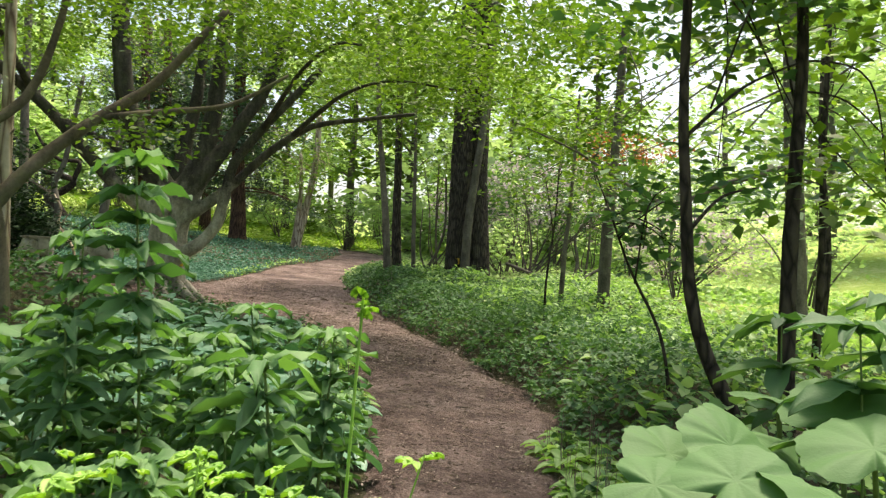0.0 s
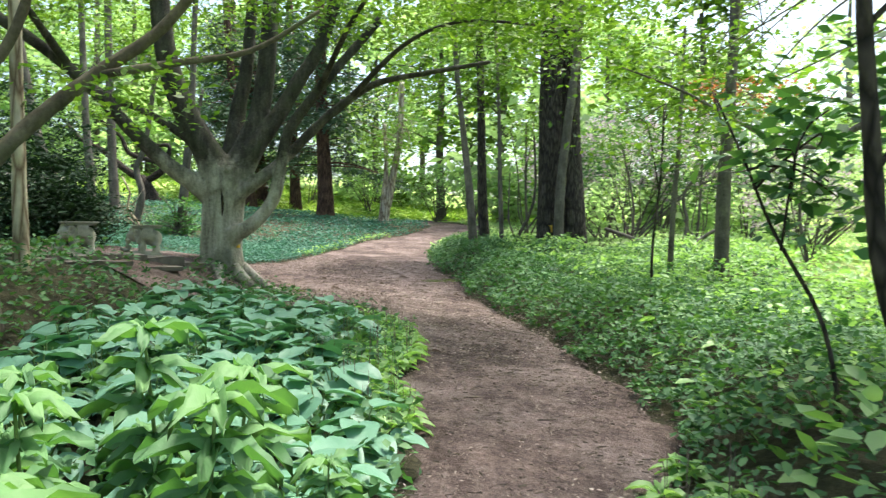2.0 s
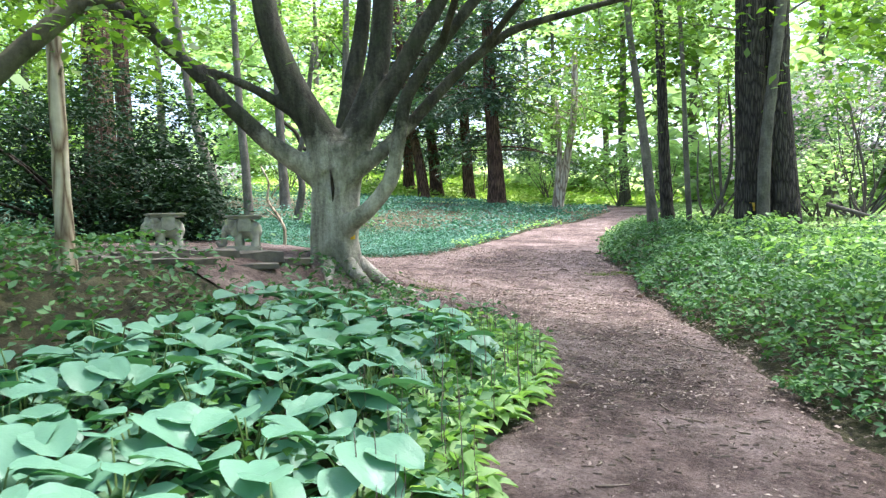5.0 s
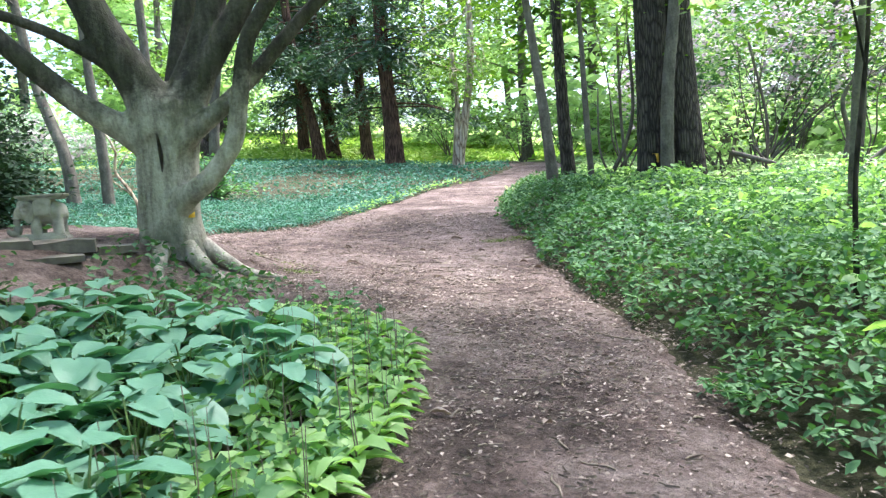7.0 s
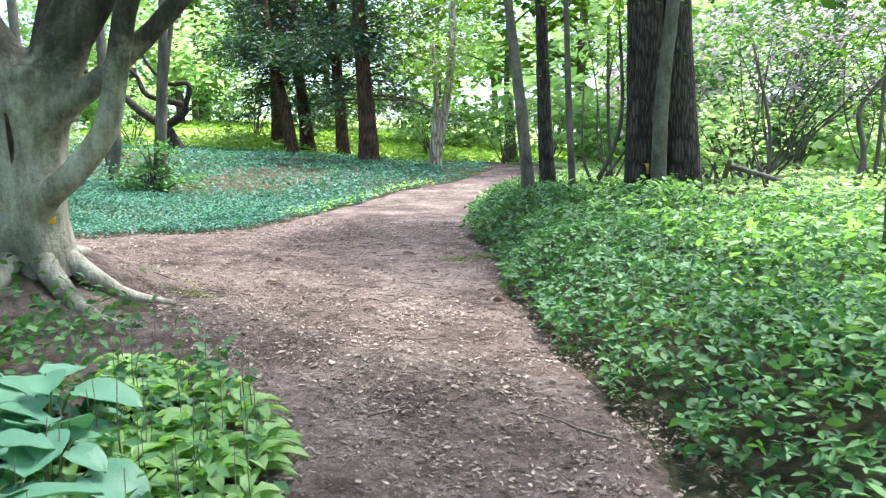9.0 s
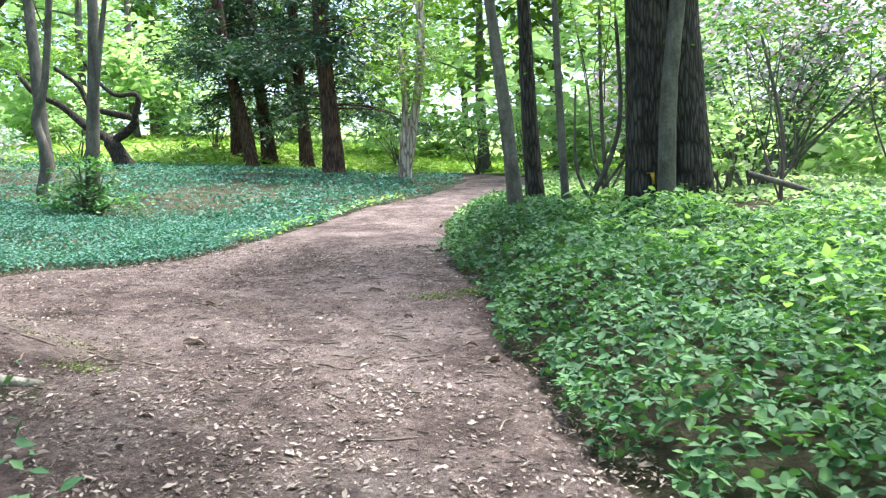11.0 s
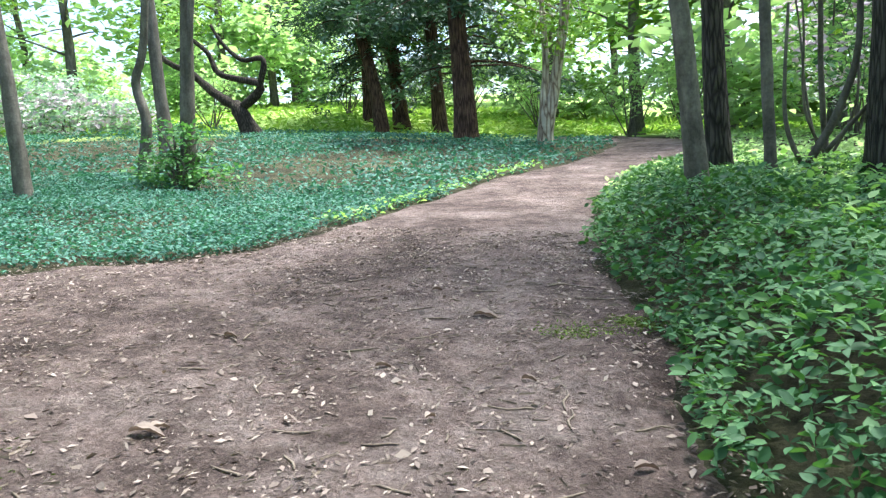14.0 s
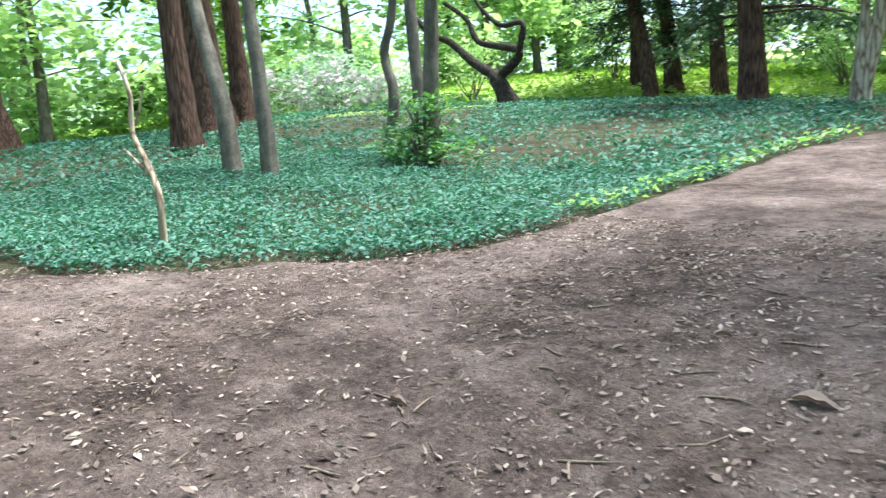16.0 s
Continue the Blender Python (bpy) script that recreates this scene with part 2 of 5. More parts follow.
STICK = plain_material("dry_stick", (0.08, 0.058, 0.045), (0.26, 0.2, 0.155), 30, 0.85, 0.006)
BLAZE = plain_material("trail_mark_paint", (0.72, 0.42, 0.03), (0.85, 0.58, 0.08), 30, 0.7, 0.004)


# ---- mesh helpers ----
class Builder:
    def __init__(self):
        self.v, self.f, self.n, self.most = [], [], 0, 9

    def add(self, verts, faces):
        k = self.n
        self.v.extend(verts)
        self.f.extend([tuple(i + k for i in face) for face in faces])
        self.n += len(verts)

    def tube(self, pts, radii, sides=8, lump=0.0, flare=0.0, cap=True, flute=0.0):
        """A limb along pts; lump: unevenness; flare: how far the root end spreads."""
        pts = [Vector(p) for p in pts]
        fine, rad = [], []
        for i in range(len(pts) - 1):
            a, b = pts[max(i - 1, 0)], pts[i]
            c, d = pts[i + 1], pts[min(i + 2, len(pts) - 1)]
            steps = max(2, int((c - b).length / max(0.12, radii[i] * 1.6)))
            steps = min(steps, self.most)
            for s in range(steps):
                u = s / steps
                fine.append(0.5 * ((2 * b) + (c - a) * u + (2 * a - 5 * b + 4 * c - d) * u * u + (3 * b - a - 3 * c + d) * u ** 3))
                rad.append(radii[i] + (radii[i + 1] - radii[i]) * u)
        fine.append(pts[-1])
        rad.append(radii[-1])
        verts, faces, m = [], [], len(fine)
        side = None
        for i, (p, r) in enumerate(zip(fine, rad)):
            way = (fine[min(i + 1, m - 1)] - fine[max(i - 1, 0)]).normalized()
            if side is None:
                side = way.cross(Vector((0.3, 1, 0.1))).normalized()
            side = (side - way * side.dot(way)).normalized()
            up = way.cross(side)
            low = (p - fine[0]).length
            for k in range(sides):
                a = 2 * math.pi * k / sides
                w = r
                if flare:
                    w *= 1 + flare * math.exp(-low / (2.0 * rad[0])) * (0.65 + 0.55 * math.cos(a * 4 + 0.6) + 0.2 * math.cos(a * 7))
                if flute:
                    w *= 1 + flute * (math.cos(5 * a + .9 * math.sin(low * 1.6)) + .6 * math.cos(9 * a + 1 + low))
                d = side * math.cos(a) + up * math.sin(a)
                if lump:
                    w *= 1 + lump * noise.noise((p + d * r) * (0.9 / max(r, 0.05)) * 0.8)
                verts.append(p + d * w)
        for i in range(m - 1):
            for k in range(sides):
                q = (k + 1) % sides
                faces.append((i * sides + k, i * sides + q, (i + 1) * sides + q, (i + 1) * sides + k))
        if cap:
            faces.append(tuple(range((m - 1) * sides, m * sides)))
            faces.append(tuple(reversed(range(sides))))
        self.add(verts, faces)
        return fine

    def make(self, name, mat, parent=None, smooth=True):
        me = bpy.data.meshes.new(name)
        me.from_pydata([tuple(p) for p in self.v], [], self.f)
        me.materials.append(mat)
        me.polygons.foreach_set("use_smooth", [smooth] * len(me.polygons))
        ob = new(name, me)
        ob.parent = parent
        return ob


rng = np.random.default_rng(7)


def unit(a):
    return a / np.maximum(np.linalg.norm(a, axis=1, keepdims=True), 1e-6)


FOLDED = (np.array([(0, 0, 0), (0.42, -0.5, 0.06), (0.42, 0, -0.05), (0.42, 0.5, 0.06), (1, 0, -0.1)]), [(0, 2, 1), (0, 3, 2), (1, 2, 4), (2, 3, 4)])
DIAMOND = (np.array([(0, 0, 0), (0.45, -0.5, 0.04), (1, 0, -0.06), (0.45, 0.5, 0.04)]), [(0, 3, 2, 1)])
TREFOIL = (np.array([(0, 0, 0), (0.5, -0.16, 0.03), (1, 0, -0.06), (0.5, 0.16, 0.03), (0.25, -0.46, 0), (-0.05, -0.75, -0.06), (-0.08, -0.36, 0.02), (0.25, 0.46, 0), (-0.05, 0.75, -0.06), (-0.08, 0.36, 0.02)]),
           [(0, 3, 2, 1), (0, 4, 5, 6), (0, 9, 8, 7)])


def leaf_cloud(name, pos, up, length, width, mat, parent=None, shape=DIAMOND, droop=0.0):
    """Many small leaves as one mesh: pos, up (normals), length and width are arrays."""
    n = len(pos)
    a = rng.uniform(0, 2 * math.pi, n)
    d = np.stack([np.cos(a), np.sin(a), rng.uniform(-0.35, 0.2, n) - droop], 1)
    up = unit(up)
    d = unit(d - up * np.sum(d * up, 1, keepdims=True))
    s = np.cross(up, d)
    t, faces = shape
    v = pos[:, None, :] + d[:, None, :] * (t[None, :, 0:1] * length[:, None, None]) + s[:, None, :] * (t[None, :, 1:2] * width[:, None, None]) + up[:, None, :] * (t[None, :, 2:3] * length[:, None, None])
    k, m = len(t), len(faces[0])
    f = (np.array(faces)[None] + (np.arange(n) * k)[:, None, None]).reshape(-1, m)
    me = bpy.data.meshes.new(name)
    me.vertices.add(n * k)
    me.vertices.foreach_set("co", v.reshape(-1).astype(np.float32))
    me.loops.add(f.size)
    me.loops.foreach_set("vertex_index", f.reshape(-1).astype(np.int32))
    me.polygons.add(len(f))
    me.polygons.foreach_set("loop_start", (np.arange(len(f)) * m).astype(np.int32))
    me.update(calc_edges=True)
    me.materials.append(mat)
    ob = new(name, me)
    ob.parent = parent
    return ob


def crown_points(blobs, clump, per):
    """Leaves in flat clumps spread through ellipsoids (x, y, z, rx, ry, rz, clumps)."""
    out, ups = [], []
    for x, y, z, rx, ry, rz, count in blobs:
        c = rng.normal(size=(count, 3))
        c = unit(c) * (rng.uniform(0.25, 1, (count, 1)) ** 0.5)
        c = c * (rx, ry, rz) + (x, y, z)
        p = np.repeat(c, per, 0) + rng.normal(size=(count * per, 3)) * (clump, clump, clump * 0.32)
        out.append(p)
        u = rng.normal(size=(count * per, 3)) * 0.45
        u[:, 2] += 1
        ups.append(u)
    return np.concatenate(out), np.concatenate(ups)


def crown(name, parent, blobs, mat, size=0.1, clump=0.35, per=20, shape=DIAMOND, wide=0.55):
    p, u = crown_points(blobs, clump, per)
    L = size * rng.uniform(0.65, 1.35, len(p))
    return leaf_cloud(name, p, u, L, L * wide, mat, parent, shape)


def empty(name, x, y, z=None, turn=0.0):
    ob = new(name)
    ob.matrix_world = pose(x, y, ground(x, y) if z is None else z, 0, 0, turn)
    return ob


def local(base, pts):
    o = base.matrix_world.translation
    return [Vector(p) - o for p in pts]


def tree(name, label, x, y, pts, radii, bark, limbs=(), blobs=(), leaf=None, size=0.1, clump=0.4, per=20, lump=0.12, flare=0.5, sides=14, twigs=0, group="", category="tree", wide=0.55, limb_bark=None, fuse=0.0):
    """pts, limb points and blobs are in the world; the root is sunk a little into the ground."""
    base = tagged(empty(name, x, y), label, category, group)
    pts = [(x, y, ground(x, y) - 0.12)] + list(pts)
    b = Builder()
    b.tube(local(base, pts), [radii[0]] + list(radii), sides, lump, flare, flute=.05 if fuse else 0)
    for lp, lr in limbs:
        w = Builder()
        r = [lr[0] + (lr[1] - lr[0]) * i / (len(lp) - 1) for i in range(len(lp))]
        if fuse:
            r[0] *= 1.5
            r[1] *= 1.12
        if fuse and lr[0] > .06:
            b.tube(local(base, lp), r, 14, lump, 0)
            continue
        w.tube(local(base, lp), r, 9, lump, 0)
        w.make("limb", limb_bark or bark, base)
    trunk = b.make("trunk", bark, base)
    if fuse:
        m = trunk.modifiers.new("fuse", "REMESH")
        m.mode, m.voxel_size, m.use_smooth_shade = "VOXEL", fuse, True
        m = trunk.modifiers.new("settle", "SMOOTH")
        m.factor, m.iterations = .5, 4
    w = Builder()
    o = base.matrix_world.translation
    top = Vector(pts[-1]) - o
    rnd = random.Random(int(abs(x * 91 + y * 17)) + 3)
    for bx, by, bz, rx, ry, rz, _ in blobs:
        for _i in range(twigs):
            c = Vector((bx, by, bz)) - o + Vector((rnd.uniform(-rx, rx), rnd.uniform(-ry, ry), rnd.uniform(-rz, rz))) * 0.8
            start = top.lerp(Vector(pts[1]) - o, rnd.uniform(0.0, 0.45))
            mid = start.lerp(c, 0.5) + Vector((rnd.uniform(-.3, .3), rnd.uniform(-.3, .3), rnd.uniform(0, .5)))
            w.tube([start, mid, c], [max(0.012, radii[-1] * 0.4), max(0.009, radii[-1] * 0.25), 0.006], 5, 0, 0, False)
    if w.n:
        tagged(w.make("twig", bark, base), kind="stuff")
    if blobs:
        crown("foliage", base, [(bx - o.x, by - o.y, bz - o.z, rx, ry, rz, c) for bx, by, bz, rx, ry, rz, c in blobs], leaf, size, clump, per, wide=wide)
    return base


# ---- ground and path ----
def axis(parts):
    out = []
    for a, b, step in parts:
        out.extend(np.arange(a, b, step))
    return out


gx = axis([(-400, -60, 40), (-60, -24, 3), (-24, -14, 0.8), (-14, 6, 0.33), (6, 24, 1.2), (24, 60, 4), (60, 420, 40)])
gy = axis([(-300, -40, 40), (-40, -4, 3), (-4, 30, 0.33), (30, 56, 0.8), (56, 90, 3), (90, 420, 40)])
g = Builder()
g.add([(x, y, ground(x, y) + 0.03 * noise.noise((x * 0.9, y * 0.9, 0))) for y in gy for x in gx],
      [(j * len(gx) + i, j * len(gx) + i + 1, (j + 1) * len(gx) + i + 1, (j + 1) * len(gx) + i) for j in range(len(gy) - 1) for i in range(len(gx) - 1)])
tagged(g.make("ground", SOIL), "forest floor of dark soil running out into a meadow coloured as sunlit", "ground", kind="structure")

LEFT_Y = (-8, 5, 6.7, 8.6, 10.0, 11.4, 12.9, 13.4, 14.5, 15.2, 16.0, 17.2, 18.2, 18.95, 19.6, 20.3, 21.5, 23.7, 26, 28.2, 30.7, 34, 37, 40, 44)
LEFT_X = (-.35, -.35, -.52, -1.0, -1.1, -1.38, -2.43, -3.1, -4.1, -5.6, -8.0, -9.6, -8.3, -7.7, -6.8, -6.4, -6.25, -6.2, -6.1, -6.0, -5.2, -4.8, -4.9, -6.5, -9.0)


def left_edge(y):
    return lerp_table(y, LEFT_Y, LEFT_X)


def strip(name, ys, lo, hi, cols, lift):
    b = Builder()
    verts = []
    for y in ys:
        a, c = lo(y), hi(y)
        a += 0.16 * noise.noise((y * 1.3, 3.1, 0)) + 0.06 * noise.noise((y * 5, 1, 0))
        c += 0.16 * noise.noise((y * 1.3, 9.1, 0)) + 0.06 * noise.noise((y * 5, 7, 0))
        for i in range(cols + 1):
            u = i / cols
            x = a - 0.25 + (c - a + 0.5) * u
            edge = min(x - a + 0.25, c + 0.25 - x)
            z = ground(x, y) + lift - 0.09 * (1 - smooth(0, 0.4, edge)) + 0.028 * noise.noise((x * 1.1, y * 1.1, 4)) + 0.016 * noise.noise((x * 4, y * 4, 2)) + 0.008 * noise.noise((x * 13, y * 13, 2))
            verts.append((x, y, z))
    n = cols + 1
    b.add(verts, [(j * n + i, j * n + i + 1, (j + 1) * n + i + 1, (j + 1) * n + i) for j in range(len(ys) - 1) for i in range(cols)])
    return b


trail = strip("path", [*np.arange(-6, 20, 0.09), *np.arange(20, 46, 0.3)], left_edge, right_edge, 54, 0.055)
tagged(trail.make("path", DIRT), "trodden reddish-brown dirt path with bark crumbs", "path", kind="structure")
bare = strip("bare", list(np.arange(11.2, 15.6, 0.1)), lambda y: -10.5 + 0.2 * y, lambda y: left_edge(y) + .1, 60, 0.03)
tagged(bare.make("bare_earth", DIRT), "bare brown earth round the foot of the old beech", "earth", kind="structure")
side = strip("side", list(np.arange(21.6, 25.2, 0.1)), lambda y: 0.0 + .1 * abs(y - 23.4), lambda y: 5.5, 60, 0.04)
tagged(side.make("side_earth", DIRT), "bare patch of earth behind the twin oaks", "earth", kind="structure")


def on_path(x, y):
    return left_edge(y) < x < right_edge(y)


# ---- ground cover ----
def scatter(count, box, keep, high, lean=0.4, thin=1.0):
    """Points over the ground in a box where keep(x, y) gives a chance; high(x, y) gives the tallest leaf."""
    x0, x1, y0, y1 = box
    out = []
    r = random.Random(int(count + x0 * 7 + y0 * 3))
    for _ in range(count):
        x, y = r.uniform(x0, x1), y0 + (y1 - y0) * r.random() ** thin
        if r.random() < keep(x, y):
            h = high(x, y)
            out.append((x, y, ground(x, y) + 0.03 + h * (1 - r.random() ** 2 * 0.85)))
    p = np.array(out)
    u = rng.normal(size=p.shape) * lean
    u[:, 2] += 1
    return p, u


def cover(name, label, p, u, lo, hi, wide, mat, shape=FOLDED):
    L = rng.uniform(lo, hi, len(p))
    return tagged(leaf_cloud(name, p, u, L, L * wide, mat, None, shape), label, "ground cover", kind="stuff")


def patchy(x, y, s=0.6):
    return 0.5 + 0.5 * noise.noise((x * s, y * s, 5.5))


LEAFY = (np.array([(0, 0, 0), (0.22, -0.36, 0.05), (0.6, -0.40, 0.04), (1, 0, -0.1), (0.6, 0.40, 0.04), (0.22, 0.36, 0.05), (0.45, 0, -0.05)]), [(0, 6, 3, 2, 1), (0, 5, 4, 3, 6)])


def bed_keep(x, y):
    d = left_edge(y) - x + 0.25 * noise.noise((y * 2, x * 2, 1))
    if y < 17.0 and x > -9.0 or d < 0:
        return 0
    if y < 17.5 and x > -10.5:
        return 0
    near = 1.0 if d < 3 else 0.8
    thin = smooth(0.42, 0.6, patchy(x, y, .35)) * smooth(22, 26, y)
    return near * (0.6 + 0.4 * smooth(0.3, 0.5, patchy(x, y))) * (1 - .75 * thin)


p, u = scatter(105000, (-17, -4.5, 16.6, 26), bed_keep, lambda x, y: 0.10 + 0.10 * patchy(x, y, 1.5), 0.45)
cover("periwinkle_bed", "low blue-green periwinkle carpet beside the path", p, u, 0.055, 0.088, 0.5, IVY_LEAF, DIAMOND)
p, u = scatter(60000, (-30, -4.5, 25, 42), bed_keep, lambda x, y: 0.12 + 0.14 * patchy(x, y, 1.0), 0.5)
cover("periwinkle_carpet", "thinner periwinkle and leaf litter under the cedars", p, u, 0.09, 0.16, 0.5, IVY_LEAF, DIAMOND)

p, u = scatter(18000, (-36, -17, 15, 26), lambda x, y: .8, lambda x, y: 0.12 + 0.14 * patchy(x, y, 1.0), 0.5)
cover("periwinkle_slope", "periwinkle carpet under the tall brown trees", p, u, 0.09, 0.16, 0.5, IVY_LEAF, DIAMOND)


def hedge_high(x, y):
    d = x - right_edge(y)
    return (0.2 + 0.26 * smooth(0.0, 0.7, d)) * (0.5 + 1.0 * patchy(x, y, .9)) * (1 - .5 * smooth(24, 27, y))


def hedge_keep(x, y):
    d = x - right_edge(y) + 0.38 * noise.noise((y * 1.4, x * 1.4, 8))
    return 0 if d < 0.1 or 21.8 < y < 25 and x > 1.4 and x < 5 else 1.0


p, u = scatter(54000, (-3.5, 5, 7.0, 25), lambda x, y: hedge_keep(x, y) * (1 if x - right_edge(y) < 2.2 else 0.35), hedge_high, 0.5)
cover("herb_bank", "knee-high bank of three-leaved green herbs along the path", p, u, 0.055, 0.105, 0.7, HERB_LEAF, LEAFY)
p, u = scatter(20000, (-3.5, 3.5, 7.5, 24), hedge_keep, lambda x, y: hedge_high(x, y) * 1.06, 0.4)
cover("herb_tops", "three-part herb leaves standing out of the green bank", p, u, 0.06, 0.105, 1.0, HERB_LEAF, TREFOIL)
p, u = scatter(24000, (-4, 14, 23, 44), lambda x, y: hedge_keep(x, y) * (0.4 + 0.6 * patchy(x, y)), lambda x, y: 0.2 * (0.6 + 0.8 * patchy(x, y, .9)), 0.5)
cover("woodland_herbs", "loose green woodland herbs under the far trees", p, u, 0.10, 0.22, 0.6, HAZED_LEAF, DIAMOND)
# lime leaf: partly another species, partly sunlight put into the tone
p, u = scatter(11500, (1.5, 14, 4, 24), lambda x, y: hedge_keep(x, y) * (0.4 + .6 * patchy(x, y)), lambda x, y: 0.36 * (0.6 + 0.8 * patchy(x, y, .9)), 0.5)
cover("sunny_herbs", "yellow-green herbs in the hollow, their lime tone partly for the sun", p, u, 0.10, 0.22, 0.7, LIME_LEAF, LEAFY)
# past the rim, lighter leaves also stand in for sun on the bank
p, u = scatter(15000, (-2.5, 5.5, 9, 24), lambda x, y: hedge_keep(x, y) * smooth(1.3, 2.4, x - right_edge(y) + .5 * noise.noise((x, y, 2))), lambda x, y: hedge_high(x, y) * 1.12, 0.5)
cover("sunlit_lime_herbs", "feathery herbs behind the rim of the bank, lime tone partly for sunlight", p, u, 0.07, 0.15, 0.6, LIME_LEAF, LEAFY)
p, u = scatter(4500, (0.6, 4.5, 0, 8), lambda x, y: hedge_keep(x, y), lambda x, y: 0.22 * (0.5 + patchy(x, y, 1.2)), 0.5)
cover("small_herbs", "small dark herbs at the foot of the saplings", p, u, 0.05, 0.11, 0.7, HERB_LEAF, LEAFY)


def left_keep(x, y):
    d = left_edge(y) - x + 0.2 * noise.noise((y * 2, x * 2, 3))
    if d < 0.05:
        return 0
    bald = smooth(12.2, 13.4, y) if x > -4.4 else smooth(10.9, 11.7, y)
    return (1 - 0.97 * bald) * (0.5 + 0.5 * patchy(x, y, 1.2))


p, u = scatter(20000, (-8, -0.4, 5, 14.6), left_keep, lambda x, y: 0.3 * (0.4 + patchy(x, y, 1.4)), 0.5)
cover("shade_herbs", "mixed low herbs and seedlings in the shade bed", p, u, 0.05, 0.12, 0.6, HERB_LEAF, FOLDED)
p, u = scatter(2200, (-7, -2, 11, 14.8), lambda x, y: 1 if (x + 4.3) ** 2 + (y - 12.9) ** 2 < .8 else 0, lambda x, y: 0.24, 0.6)
cover("beech_foot_weeds", "leafy weeds at the foot of the beech", p, u, 0.06, 0.12, 0.55, HERB_LEAF, FOLDED)
p, u = scatter(9000, (-26, 14, -12, 3), lambda x, y: 0.6 if not on_path(x, y) and (abs(x) > 1.2) else 0, lambda x, y: 0.3 * (0.5 + patchy(x, y)), 0.5)
cover("rear_herbs", "green herbs on the forest floor", p, u, 0.10, 0.22, 0.6, HERB_LEAF, DIAMOND)
p, u = scatter(3600, (-7, -3.5, 19, 30), lambda x, y: 1 if 0.0 < left_edge(y) - x < 0.5 + .3 * noise.noise((y, 0, 0)) and y > 22 else 0, lambda x, y: 0.16, 0.4)
cover("lime_edging", "yellow-green seedlings along the edge of the path", p, u, 0.08, 0.14, 0.6, LIME_LEAF, FOLDED)

# leaf crumbs and chips on the dirt
pts = []
r = random.Random(5)
while len(pts) < 44000:
    y = r.uniform(3, 22)
    x = r.uniform(left_edge(y) - 0.3, right_edge(y) + 0.3)
    if patchy(x, y, 2.5) + r.uniform(-.3, .3) > 0.42 and r.random() < .3 + .7 * smooth(8, 14, y):
        pts.append((x, y, ground(x, y) + 0.056 + 0.028 * noise.noise((x * 1.1, y * 1.1, 4)) + 0.016 * noise.noise((x * 4, y * 4, 2)) + 0.008))
p = np.array(pts)
u = rng.normal(size=p.shape) * 0.3
u[:, 2] += 1
L = rng.uniform(0.016, 0.065, len(p)) * rng.uniform(0.3, 1.2, len(p)) * np.where(rng.random(len(p)) < .04, 1.5, 1.0) * (.6 + .4 * np.clip((p[:, 1] - 8) / 5, 0, 1))
tagged(leaf_cloud("leaf_litter", p, u, L, L * rng.uniform(.15, .6, len(p)), DEAD_LEAF, None, DIAMOND), "dry brown leaf crumbs and bark chips on the dirt", "leaf litter", kind="stuff")

# short shreds of bark and twig
r = random.Random(15)
shred = Builder()
for _ in range(5200):
    y = r.uniform(5, 22)
    x = r.uniform(left_edge(y) - .1, right_edge(y) + .1)
    if patchy(x, y, 1.2) + r.uniform(-.25, .25) < .45:
        continue
    a, n, w = r.uniform(0, 6.28), r.uniform(.015, .065) * r.uniform(.4, 1.2) * (.55 + .45 * smooth(11, 14, y)), r.uniform(.0014, .0042)
    d, s = Vector((math.cos(a), math.sin(a), 0)) * n, Vector((-math.sin(a), math.cos(a), 0)) * w
    c = Vector((x, y, ground(x, y) + .058 + .028 * noise.noise((x * 1.1, y * 1.1, 4)) + .016 * noise.noise((x * 4, y * 4, 2)) + .008 * noise.noise((x * 13, y * 13, 2))))
    up = Vector((0, 0, .006 + w))
    shred.add([c - d - s, c - d + s, c + d + s * .6, c + d - s * .6, c - d * .9 + up, c + d * .9 + up * .8], [(0, 3, 5, 4), (1, 4, 5, 2), (0, 4, 1), (3, 2, 5)])
tagged(shred.make("bark_shreds", STICK, None, False), "thin dry shreds of bark and twig on the dirt", "leaf litter", kind="stuff")


